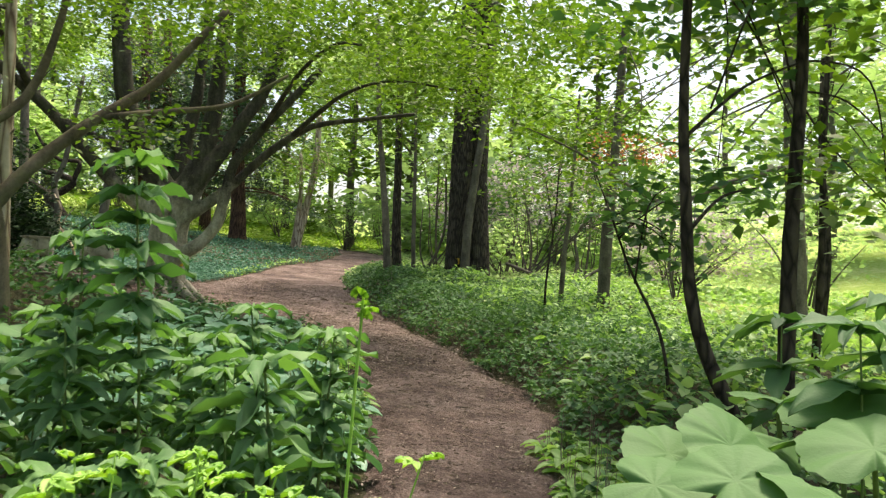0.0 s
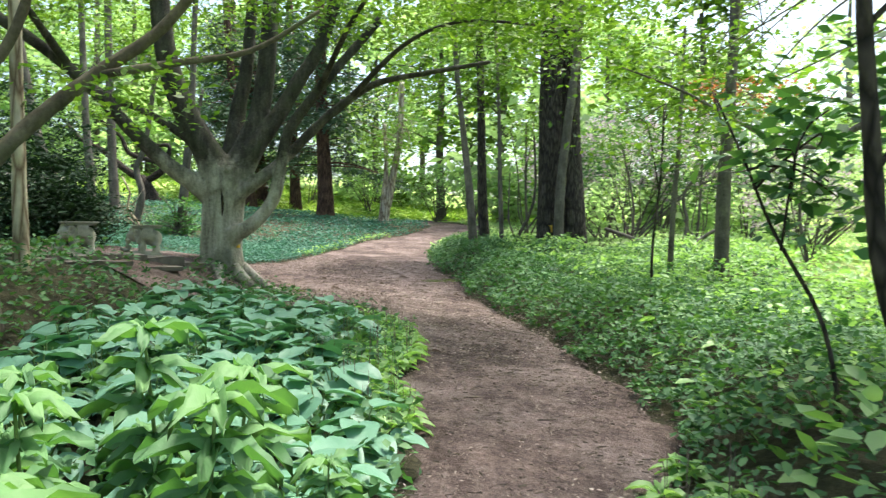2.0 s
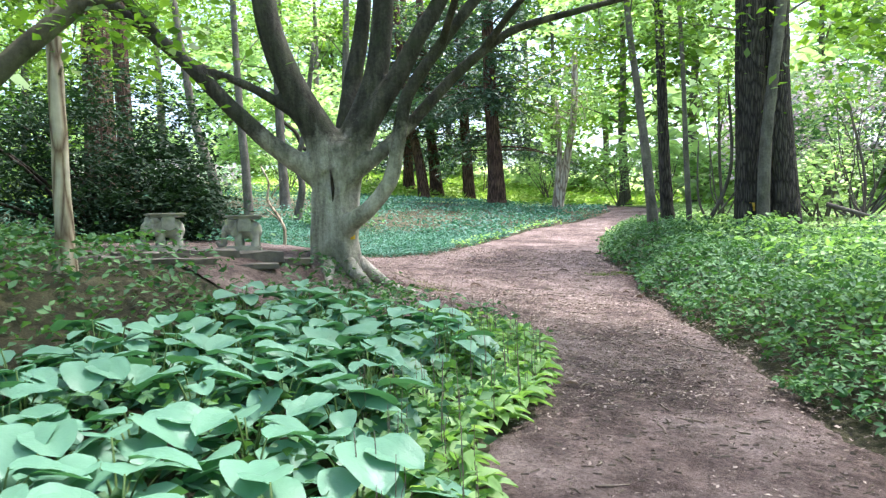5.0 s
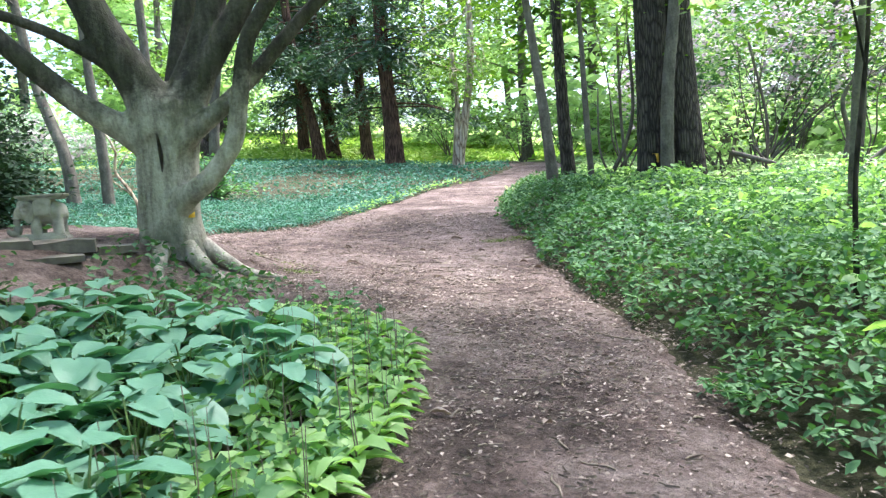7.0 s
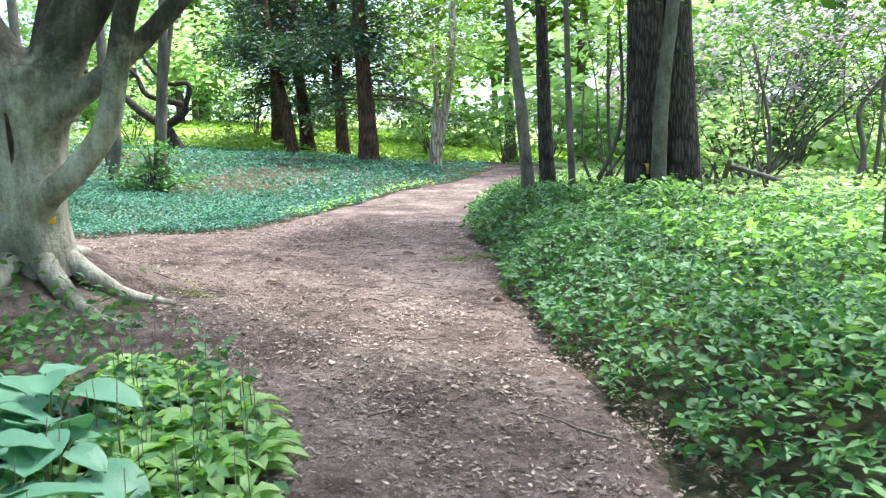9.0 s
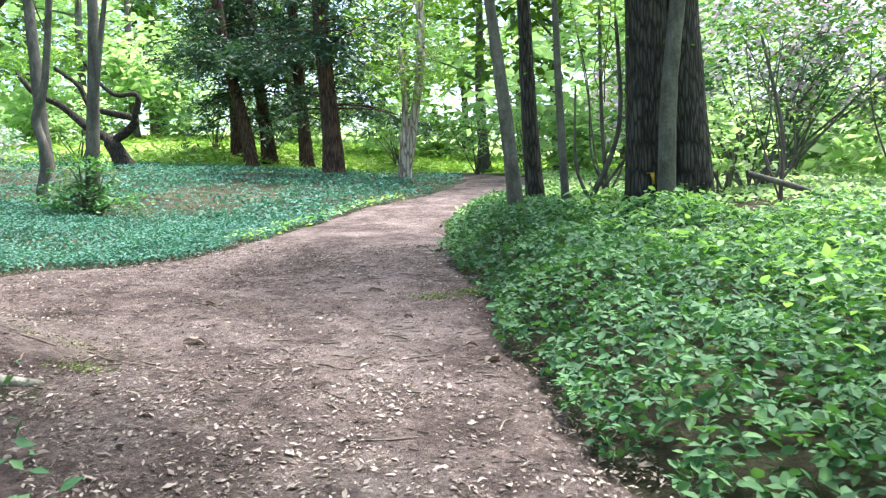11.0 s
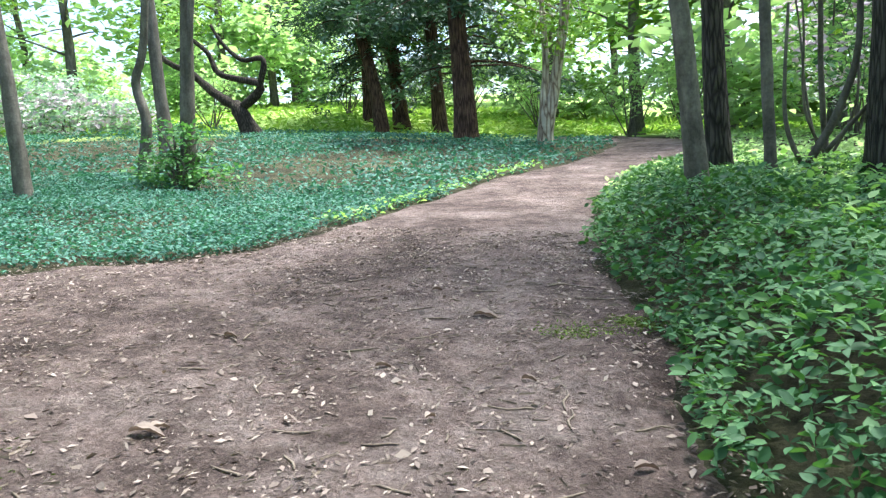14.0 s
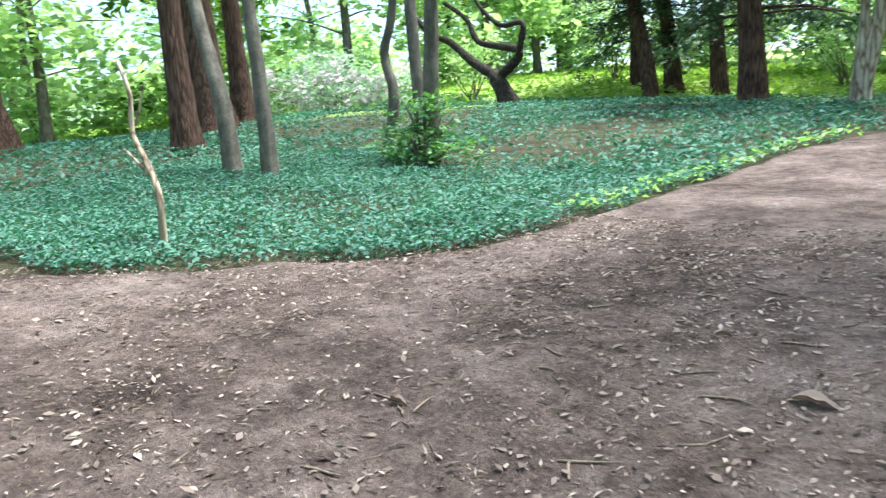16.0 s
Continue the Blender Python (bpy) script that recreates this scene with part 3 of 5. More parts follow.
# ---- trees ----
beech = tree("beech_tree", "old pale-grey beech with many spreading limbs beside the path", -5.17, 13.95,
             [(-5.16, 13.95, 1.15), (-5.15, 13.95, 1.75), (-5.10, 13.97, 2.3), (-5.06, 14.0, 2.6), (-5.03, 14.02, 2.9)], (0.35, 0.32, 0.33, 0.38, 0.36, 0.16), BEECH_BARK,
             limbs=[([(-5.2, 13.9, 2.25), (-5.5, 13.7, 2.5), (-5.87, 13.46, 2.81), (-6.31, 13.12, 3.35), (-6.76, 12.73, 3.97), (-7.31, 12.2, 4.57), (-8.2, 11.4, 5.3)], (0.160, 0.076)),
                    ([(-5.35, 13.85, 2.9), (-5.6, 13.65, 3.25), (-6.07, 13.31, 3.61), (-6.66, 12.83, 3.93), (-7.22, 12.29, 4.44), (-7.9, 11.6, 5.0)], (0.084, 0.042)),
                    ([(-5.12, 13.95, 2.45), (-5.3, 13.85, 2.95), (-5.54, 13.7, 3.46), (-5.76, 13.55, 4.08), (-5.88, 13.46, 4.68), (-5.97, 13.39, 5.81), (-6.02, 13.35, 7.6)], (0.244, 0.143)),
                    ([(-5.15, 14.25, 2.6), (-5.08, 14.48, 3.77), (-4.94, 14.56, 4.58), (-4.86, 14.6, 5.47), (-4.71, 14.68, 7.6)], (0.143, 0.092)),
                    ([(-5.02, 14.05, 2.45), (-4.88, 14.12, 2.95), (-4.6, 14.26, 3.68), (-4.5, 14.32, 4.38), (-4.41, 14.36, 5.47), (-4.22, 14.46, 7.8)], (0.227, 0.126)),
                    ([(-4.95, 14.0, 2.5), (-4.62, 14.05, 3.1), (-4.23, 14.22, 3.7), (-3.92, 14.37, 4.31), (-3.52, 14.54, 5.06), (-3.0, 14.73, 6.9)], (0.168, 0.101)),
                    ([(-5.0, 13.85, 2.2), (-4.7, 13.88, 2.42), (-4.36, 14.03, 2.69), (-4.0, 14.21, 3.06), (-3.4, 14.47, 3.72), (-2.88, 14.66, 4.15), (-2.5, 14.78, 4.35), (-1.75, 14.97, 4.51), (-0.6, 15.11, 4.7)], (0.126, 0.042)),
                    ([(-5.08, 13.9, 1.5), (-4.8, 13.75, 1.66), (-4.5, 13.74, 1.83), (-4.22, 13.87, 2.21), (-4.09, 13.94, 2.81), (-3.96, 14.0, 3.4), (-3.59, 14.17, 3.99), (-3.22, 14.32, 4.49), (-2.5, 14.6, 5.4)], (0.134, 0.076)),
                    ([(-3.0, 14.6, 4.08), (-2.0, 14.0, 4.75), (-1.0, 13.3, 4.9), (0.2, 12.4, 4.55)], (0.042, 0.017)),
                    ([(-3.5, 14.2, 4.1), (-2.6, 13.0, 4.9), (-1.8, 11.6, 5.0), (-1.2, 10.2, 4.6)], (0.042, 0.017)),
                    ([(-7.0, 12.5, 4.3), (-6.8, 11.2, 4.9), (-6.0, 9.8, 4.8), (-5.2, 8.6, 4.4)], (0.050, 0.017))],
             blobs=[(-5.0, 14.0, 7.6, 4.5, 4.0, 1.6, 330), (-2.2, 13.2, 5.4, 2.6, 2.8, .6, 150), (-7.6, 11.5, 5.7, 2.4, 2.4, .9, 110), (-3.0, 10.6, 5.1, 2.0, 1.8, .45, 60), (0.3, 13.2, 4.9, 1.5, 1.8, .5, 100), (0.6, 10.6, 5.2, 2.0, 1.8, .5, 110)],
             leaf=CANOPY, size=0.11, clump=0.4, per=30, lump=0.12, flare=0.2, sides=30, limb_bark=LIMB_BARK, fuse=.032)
ob = Builder()
for a, n in ((-0.5, 1.1), (0.3, 0.9), (-1.3, 0.8), (1.5, 0.6)):
    q = [(-5.17 + 0.34 * math.cos(a), 13.95 + 0.34 * math.sin(a) - .05, ground(-5.0, 13.8) + 0.12)]
    for s in (0.45, 0.75, 1.0):
        x, y = -5.17 + (0.34 + n * s) * math.cos(a + 0.2 * s), 13.95 + (0.34 + n * s) * math.sin(a + 0.2 * s)
        q.append((x, y, ground(x, y) + 0.05 - 0.03 * s))
    ob.tube(local(beech, q), (0.12, 0.08, 0.05, 0.025), 8, 0.15)
ob.make("root", BEECH_BARK, beech)
ob = Builder()
ob.add([(-4.904, 13.83, 1.42), (-4.88, 13.906, 1.42), (-4.88, 13.906, 1.55), (-4.904, 13.83, 1.55), (-4.828, 13.806, 1.42), (-4.804, 13.882, 1.42), (-4.804, 13.882, 1.55), (-4.828, 13.806, 1.55)], [(0, 3, 2, 1), (4, 5, 6, 7), (0, 1, 5, 4), (3, 7, 6, 2), (0, 4, 7, 3), (1, 2, 6, 5)])
ob.v = local(beech, ob.v)
tagged(ob.make("trail_mark", BLAZE, beech), "yellow painted trail mark")

ob = Builder()
ob.tube(local(beech, [(-5.02, 13.66, 1.95), (-5.0, 13.645, 2.15), (-5.02, 13.63, 2.4)]), (.008, .026, .012), 7, .1)
tagged(ob.make("hollow", DARK_BARK, beech), "dark narrow split in the trunk")

# near leaning tree of the shade bed
tree("leaning_tree", "slanting brown-grey tree with long low limbs in the shade bed", -4.75, 7.9,
     [(-4.72, 7.85, 1.0), (-4.73, 7.75, 1.8), (-4.85, 7.6, 2.6), (-5.04, 7.4, 3.3), (-5.2, 7.2, 3.8), (-5.4, 7.0, 5.0)], (0.17, 0.15, 0.145, 0.15, 0.15, 0.13, 0.08), LEAN_BARK,
     limbs=[([(-4.72, 7.75, 2.0), (-4.39, 8.04, 2.56), (-3.93, 8.4, 3.11), (-3.47, 8.71, 3.57), (-3.16, 8.89, 4.02), (-2.74, 9.1, 4.64)], (0.085, 0.04)),
            ([(-3.93, 8.4, 3.11), (-3.2, 8.6, 3.25), (-2.6, 9.0, 3.45), (-2.0, 9.3, 3.9)], (0.045, 0.02)),
            ([(-4.9, 7.55, 2.7), (-4.5, 7.9, 3.2), (-4.3, 8.1, 4.0), (-4.2, 8.2, 4.8)], (0.06, 0.03)),
            ([(-4.95, 7.5, 2.9), (-5.8, 7.9, 3.15), (-6.8, 8.2, 3.2), (-8.2, 8.6, 3.4)], (0.07, 0.03)),
            ([(-5.0, 7.45, 3.1), (-5.9, 8.2, 3.5), (-7.0, 8.9, 3.7), (-8.6, 9.4, 4.1)], (0.06, 0.03)),
            ([(-5.1, 7.35, 3.5), (-4.4, 6.9, 3.9), (-3.6, 6.2, 4.0), (-2.9, 5.4, 4.2)], (0.06, 0.02))],
     blobs=[(-5.2, 7.2, 5.4, 3.0, 2.6, 1.1, 200), (-3.0, 8.2, 4.5, 1.8, 1.6, .35, 46), (-2.6, 5.8, 4.2, 1.6, 1.7, .3, 44), (-3.6, 8.6, 2.95, .9, .7, .25, 14), (-7.2, 8.8, 4.3, 1.5, 1.3, .6, 50), (-1.4, 7.6, 4.8, 2.0, 1.8, .35, 70)],
     leaf=CANOPY, size=0.095, clump=0.3, per=26, flare=0.25)

for x, y, lean, r0 in ((-5.84, 9.9, -0.05, 0.075), (-6.94, 9.0, 0.02, 0.085)):
    q = ground(x, y)
    tree("bare_trunk", "dead barkless pale trunk standing in front of the yew", x, y, [(x, y, q + .3), (x + lean * .5, y, q + 1.8), (x + lean, y, q + 3.6), (x + lean * 2, y, q + 5.0)], (r0 * 1.2, r0, r0 * .95, r0 * .85, r0 * .6), PALE_WOOD,
         limbs=[([(x, y, q + 1.9), (x + .12, y - .05, q + 2.0)], (0.02, 0.008)), ([(x, y, q + 1.2), (x - .09, y - .08, q + 1.26)], (0.018, 0.008))], flare=0.3, group="dead trunks", lump=0.1)

# twin oaks with the smooth grey stem before them
for x, y, r0, tx, lab in ((0.50, 22.4, 0.31, 0.56, "large dark furrowed oak trunk with a yellow trail mark"), (1.16, 22.7, 0.32, 1.06, "large dark furrowed oak trunk, one of a pair")):
    oak = tree("oak_tree", lab, x, y, [(x, y, 1.2), (x + (tx - x) * .5, y, 3.0), (tx, y, 5), (tx + .1, y, 9), (tx + .3, y + .2, 14)], (r0 * 1.12, r0 * 1.05, r0, r0 * .95, r0 * .8, r0 * .5), OAK_BARK,
         blobs=[(tx, y, 9.0, 4.5, 4.5, 2.2, 110)], leaf=CANOPY, size=0.2, clump=0.5, per=16, flare=0.32, twigs=6, sides=20, group="twin oaks", lump=0.08)
    if x < 1:
        ob = Builder()
        ob.add([(.46, 22.12, 1.72), (.58, 22.12, 1.72), (.58, 22.12, 1.9), (.46, 22.12, 1.9), (.46, 22.04, 1.72), (.58, 22.04, 1.72), (.58, 22.04, 1.9), (.46, 22.04, 1.9)], [(0, 3, 2, 1), (4, 5, 6, 7), (0, 1, 5, 4), (3, 7, 6, 2), (0, 4, 7, 3), (1, 2, 6, 5)])
        ob.v = local(oak, ob.v)
        tagged(ob.make("trail_mark", BLAZE, oak), "yellow painted trail mark")
tree("smooth_stem", "slender smooth grey trunk in front of the oaks", .72, 21.9, [(.72, 21.9, 1.2), (.80, 21.9, 2.9), (.97, 21.9, 4.4), (1.3, 22, 7), (1.5, 22.1, 10)], (.14, .125, .115, .11, .09, .05), GREY_BARK,
     blobs=[(1.6, 21.5, 8.2, 2.2, 2.0, 1.2, 40)], leaf=CANOPY, size=0.13, clump=0.4, per=16, flare=0.3, twigs=4)


def slender(x, y, pts, r, bark, label, blobs=(), group="slender trees", leaf=None, size=0.12, limbs=(), per=16, clump=0.42, **k):
    n = len(pts)
    return tree("slender_tree", label, x, y, pts, [r * 1.15] + [r * (1 - 0.55 * i / max(1, n - 1)) for i in range(n)], bark, limbs=limbs, blobs=blobs, leaf=leaf or CANOPY, size=size, clump=clump, per=per, flare=0.3, twigs=3 if blobs else 0, group=group, **k)


slender(-1.5, 21.6, [(-1.52, 21.6, 1.4), (-1.58, 21.6, 2.3), (-1.65, 21.6, 3.2), (-1.72, 21.6, 3.9), (-1.79, 21.6, 4.6), (-1.95, 21.6, 6.2), (-2.1, 21.6, 9)], .112, GREY_BARK, "slender leaning grey tree at the bend of the path", [(-2.2, 21.2, 7.4, 2.4, 2.2, 1.3, 70), (-2.0, 20.8, 5.6, 1.5, 1.2, .5, 30)])
slender(-1.35, 23.5, [(-1.37, 23.5, 1.5), (-1.42, 23.5, 3), (-1.44, 23.5, 5), (-1.5, 23.6, 9)], .145, OAK_BARK, "dark ridged tree beside the slender grey one", [(-1.6, 24, 8.4, 2.2, 2.2, 1.2, 40)])
slender(-.79, 22.2, [(-.79, 22.2, 1.5), (-.83, 22.2, 3.2), (-.85, 22.2, 5), (-.95, 22.2, 8)], .06, GREY_BARK, "thin grey sapling among the herbs", [(-.8, 22, 5.8, 1.3, 1.3, 1.2, 40)])
slender(-.35, 22.9, [(-.4, 22.9, 1.5), (-.1, 22.8, 2.1), (.12, 22.7, 2.9), (.1, 22.7, 4.4)], .045, GREY_BARK, "thin forked sapling with crooked stems", [(0, 22.8, 4.5, .9, .9, .8, 20)], limbs=[([(-.38, 22.9, 1.45), (-.62, 22.8, 2.1), (-.58, 22.7, 3.4)], (.035, .015)), ([(-.2, 22.85, 1.7), (.3, 22.6, 2.3), (.6, 22.5, 2.6)], (.03, .012))])
rs = random.Random(61)
for x, y, h, n in ((-.1, 24.0, 3.8, 3), (3.0, 24.8, 3.2, 5), (4.6, 23.4, 2.8, 4), (5.9, 18.5, 3.2, 3), (6.6, 8.6, 3.8, 2), (7.8, 10.4, 4.0, 2)):
    q = ground(x, y)
    lim = []
    for i in range(n):
        a, w = i * 6.28 / n + rs.uniform(-.5, .5), rs.uniform(.25, .8)
        c, e = math.cos(a), math.sin(a)
        lim.append(([(x, y, q + rs.uniform(.02, .5)), (x + c * w * .6, y + e * w * .6, q + h * .3), (x + c * w * .8 + rs.uniform(-.2, .2), y + e * w * .8, q + h * .62), (x + c * w * 1.3 + rs.uniform(-.2, .2), y + e * w * 1.3, q + h)], (.022, .008)))
    slender(x, y, [(x, y, q + .3), (x + rs.uniform(-.2, .2), y, q + h * .45), (x + rs.uniform(-.3, .3), y, q + h)], .036, GREY_BARK if rs.random() < .6 else DARK_BARK, "thin many-stemmed sapling with crooked bare stems", [(x, y, q + h, .9, .8, .5, 12), (x + rs.uniform(-.5, .5), y, q + h * .6, .7, .6, .3, 5)], limbs=lim, size=.12, group="crooked saplings")
slender(3.66, 16.5, [(3.66, 16.5, .8), (3.72, 16.5, 2.6), (3.85, 16.5, 4.5), (4.0, 16.5, 7.5)], .125, GREY_BARK, "straight mid-grey tree in the sunny hollow", [(3.9, 16.2, 6.0, 1.8, 1.8, 1.4, 40), (3.6, 15.8, 3.8, 1.1, .8, .4, 12)])
slender(2.66, 16.2, [(2.66, 16.2, .8), (2.74, 16.2, 2.2), (2.83, 16.2, 3.2), (2.95, 16.2, 5.5)], .05, GREY_BARK, "thin grey sapling in the herbs", [(2.9, 15.8, 4.2, 1.5, 1.4, 1.1, 46)])
slender(2.50, 6.25, [(2.49, 6.25, .40), (2.3, 6.25, .8), (2.13, 6.25, 1.35), (2.06, 6.22, 2.1), (2.01, 6.2, 3.1), (2.05, 6.2, 5)], .062, DARK_BARK, "thin dark sapling curving up beside the path", [(2.5, 6.8, 4.3, 1.5, 1.5, .8, 70), (3.2, 7.6, 2.5, 1.0, 1.2, .8, 20)], size=.17, leaf=HERB_LEAF, limbs=[([(2.08, 6.22, 1.9), (2.5, 6.6, 2.25), (3.0, 7.0, 2.4)], (.02, .008)), ([(2.03, 6.2, 2.7), (2.6, 6.4, 3.2), (3.2, 6.6, 3.5)], (.02, .008))])
slender(3.11, 6.6, [(3.11, 6.6, .4), (3.12, 6.6, 1.6), (3.16, 6.6, 2.6), (3.2, 6.6, 3.6), (3.2, 6.7, 5.2)], .07, DARK_BARK, "upright dark sapling with broad leaves", [(3.4, 7.0, 4.5, 1.5, 1.5, .9, 70), (4.2, 7.0, 2.4, .9, 1.0, .8, 20)], size=.18)
slender(2.3, 7.3, [(2.28, 7.3, .5), (2.2, 7.4, 1.0), (1.95, 7.6, 1.6), (1.75, 7.7, 2.2)], .016, DARK_BARK, "wiry dark sapling with broad drooping leaves", [(2.05, 7.7, 2.2, .5, .5, .4, 20), (2.2, 7.6, 1.7, .4, .4, .3, 10)], size=.15, leaf=HERB_LEAF, per=10, clump=.16)
slender(4.6, 9.0, [(4.6, 9, .6), (4.65, 9, 1.8), (4.7, 9.1, 3.2), (4.8, 9.2, 5)], .045, DARK_BARK, "thin dark sapling in the hollow", [(4.7, 9, 3.6, 1.6, 1.4, 1.2, 28)], size=.13)
slender(6.2, 12.0, [(6.2, 12, .6), (6.3, 12, 2), (6.2, 12.1, 4), (6.3, 12.2, 6)], .055, DARK_BARK, "thin dark sapling in the hollow", [(6.2, 12, 4.4, 1.9, 1.7, 1.4, 30)], size=.13)
slender(1.75, 12.5, [(1.8, 12.6, .5), (1.82, 12.6, 1.4), (1.95, 12.7, 2.4), (2.0, 12.7, 3.4)], .02, DARK_BARK, "wiry sapling standing in the herb bank", [(1.9, 12.6, 3.0, .8, .8, .5, 16)])
# a long branch that hangs over the herbs from outside the view
tree("overhanging_tree", "tree with a long thin branch hanging over the herbs", 7.0, 14.5, [(7.0, 14.5, 1), (6.9, 14.4, 3), (6.7, 14.2, 5), (6.5, 14, 8)], (.2, .18, .16, .12, .07), GREY_BARK,
     limbs=[([(6.8, 14.3, 3.8), (5.4, 14.2, 3.35), (4.4, 14.2, 2.95), (3.5, 14.3, 3.35), (2.6, 14.5, 3.95), (1.4, 14.6, 4.5)], (.07, .012)), ([(4.2, 14.2, 3.0), (3.5, 13.9, 2.6), (3.0, 13.8, 2.55)], (.02, .008))],
     blobs=[(6.6, 14, 7.2, 2.4, 2.2, 1.3, 60), (3.6, 14.2, 3.5, 1.7, .7, .35, 36), (2.2, 14.5, 4.5, 1.3, .9, .4, 36)], leaf=CANOPY, size=.11, clump=.35, per=16, twigs=4)

# cedars: low drooping boughs with hanging sprays, and bare dead twigs below them
CEDARS = ((-10.57, 38.5, .36, -.17), (-14.4, 45.2, .3, -.2), (-16.9, 46.3, .33, -.5), (-16.4, 43.2, .28, -1.0), (-19.5, 48, .3, 0))
for x, y, r0, lean in CEDARS:
    q = ground(x, y)
    rr = random.Random(int(abs(x) * 10))
    cedar = tree("cedar_tree", "tall cedar with stringy red-brown bark and dark sprays", x, y, [(x, y, q + .4), (x + lean * .3, y, q + 2.5), (x + lean, y, q + 6), (x + lean * 1.5, y, q + 13)], (r0 * 1.15, r0, r0 * .85, r0 * .72, r0 * .3), PINE_BARK, flare=.55, group="cedars")
    o = cedar.matrix_world.translation
    bough, dead = Builder(), Builder()
    bough.most = dead.most = 4
    at, ups = [], []
    for i in range(54):
        h, a = 2.6 + 9 * rr.random() ** 1.4, rr.uniform(0, 6.28)
        if math.sin(a) < .1:
            h = max(h, 5.0 + rr.random())
        n = rr.uniform(2.4, 5.0) * (1 - .04 * h)
        d = Vector((math.cos(a), math.sin(a), 0))
        root = Vector((x + lean * min(1.2, h / 6), y, q + h)) - o
        tip = root + d * n + Vector((0, 0, rr.uniform(-1.3, .1)))
        mid = root.lerp(tip, .5) + Vector((0, 0, .3))
        bough.tube([root, mid, tip], (.045, .03, .008), 5, 0, 0, False)
        for k in range(20):
            u = rr.uniform(.25, 1.05)
            c = (root.lerp(mid, u * 2) if u < .5 else mid.lerp(tip, u * 2 - 1)) + Vector((rr.gauss(0, .3), rr.gauss(0, .3), -abs(rr.gauss(0, .22))))
            for _ in range(7):
                at.append(c + Vector((rr.gauss(0, .14), rr.gauss(0, .14), rr.gauss(0, .1))))
                ups.append((rr.gauss(0, .5), rr.gauss(0, .5), .8))
    for i in range(12):
        h, a = rr.uniform(1.8, 4.5), rr.uniform(0, 6.28)
        root = Vector((x + lean * h / 6, y, q + h)) - o
        tip = root + Vector((math.cos(a), math.sin(a), rr.uniform(-.3, .1))) * rr.uniform(.8, 2.4)
        dead.tube([root, root.lerp(tip, .5) + Vector((0, 0, .12)), tip], (.022, .014, .005), 4, 0, 0, False)
    bough.make("bough", PINE_BARK, cedar)
    dead.make("dead_branch", DARK_BARK, cedar)
    L = rng.uniform(.2, .42, len(at))
    leaf_cloud("foliage", np.array(at), np.array(ups), L, L * .3, NEEDLE, cedar, DIAMOND, .5)

tree("pale_tree", "two pale stems of a leaning tree growing from one foot", -7.12, 36.4, [(-7.1, 36.4, 2.7), (-6.85, 36.4, 3.6), (-6.6, 36.4, 4.8), (-6.3, 36.4, 6.5), (-6.2, 36.4, 9)], (.24, .2, .16, .15, .13, .08), PALE_WOOD,
     limbs=[([(-7.2, 36.35, 2.5), (-7.05, 36.3, 3.8), (-6.95, 36.3, 5.0), (-7.0, 36.2, 7)], (.16, .08))], blobs=[(-6.4, 36, 7.6, 2.6, 2.4, 1.7, 80), (-6.5, 35.5, 5.6, 1.6, 1.4, .7, 26)], leaf=CANOPY, size=.17, clump=.5, per=18, twigs=5)

# crooked tree and the stems of the bed
tree("crooked_tree", "small dark tree with twisted crooked limbs", -19.55, 38, [(-19.5, 38, 3.5), (-19.9, 38, 4.2), (-20.3, 38, 4.9)], (.36, .32, .28, .2), DARK_BARK,
     limbs=[([(-20.2, 38, 4.7), (-21.3, 38, 5.4), (-22.4, 38, 6.3), (-23.6, 38, 6.9), (-24.6, 38.2, 7.9)], (.2, .09)),
            ([(-20.1, 38, 4.6), (-19.2, 38, 5.1), (-18.9, 37.9, 5.5), (-19.6, 37.8, 5.7), (-20.8, 37.8, 6.1), (-21.3, 37.8, 7.0), (-22.3, 37.7, 7.8)], (.2, .08)),
            ([(-18.95, 37.9, 5.4), (-18.6, 37.8, 6.4), (-19.6, 37.8, 6.5), (-20.4, 37.7, 7.2), (-20.9, 37.7, 8.0)], (.13, .06))],
     blobs=[(-23.5, 38, 8.2, 2.0, 1.6, .8, 40), (-21.2, 37.6, 8.6, 1.5, 1.2, .6, 26)], leaf=CANOPY, size=.17, clump=.4, per=14, lump=.25)
slender(-11.57, 25.2, [(-11.57, 25.2, 2.3), (-11.4, 25.2, 4), (-11.2, 25.2, 6), (-11.0, 25.2, 10)], .14, GREY_BARK, "slender grey tree rising from a low bush in the bed", [(-11, 25, 8.6, 2.6, 2.6, 1.4, 60)], limbs=[([(-11.45, 25.2, 3.4), (-11.2, 25.1, 4.5), (-10.7, 25, 6.5)], (.09, .05))])
slender(-13.75, 26.2, [(-13.75, 26.2, 2.3), (-13.55, 26.2, 3.2), (-13.75, 26.2, 4.1), (-13.4, 26.2, 5), (-12.9, 26.2, 8)], .12, GREY_BARK, "slightly bent grey tree in the periwinkle bed", [(-12.2, 26, 8, 2.2, 2.2, 1.2, 40)])
slender(-14.0, 22.4, [(-14.0, 22.4, 1.9), (-14.15, 22.4, 3.2), (-14.9, 22.5, 5.2), (-15.6, 22.6, 9)], .15, GREY_BARK, "leaning grey tree in the periwinkle bed", [(-15.4, 22.4, 8.4, 2.6, 2.6, 1.5, 60)])
slender(-13.1, 22.6, [(-13.1, 22.6, 1.9), (-13.15, 22.6, 3.4), (-13.3, 22.6, 5.5), (-13.4, 22.6, 9)], .13, GREY_BARK, "straight grey tree in the periwinkle bed", [(-13.3, 22.4, 8.2, 2.4, 2.4, 1.4, 60)])
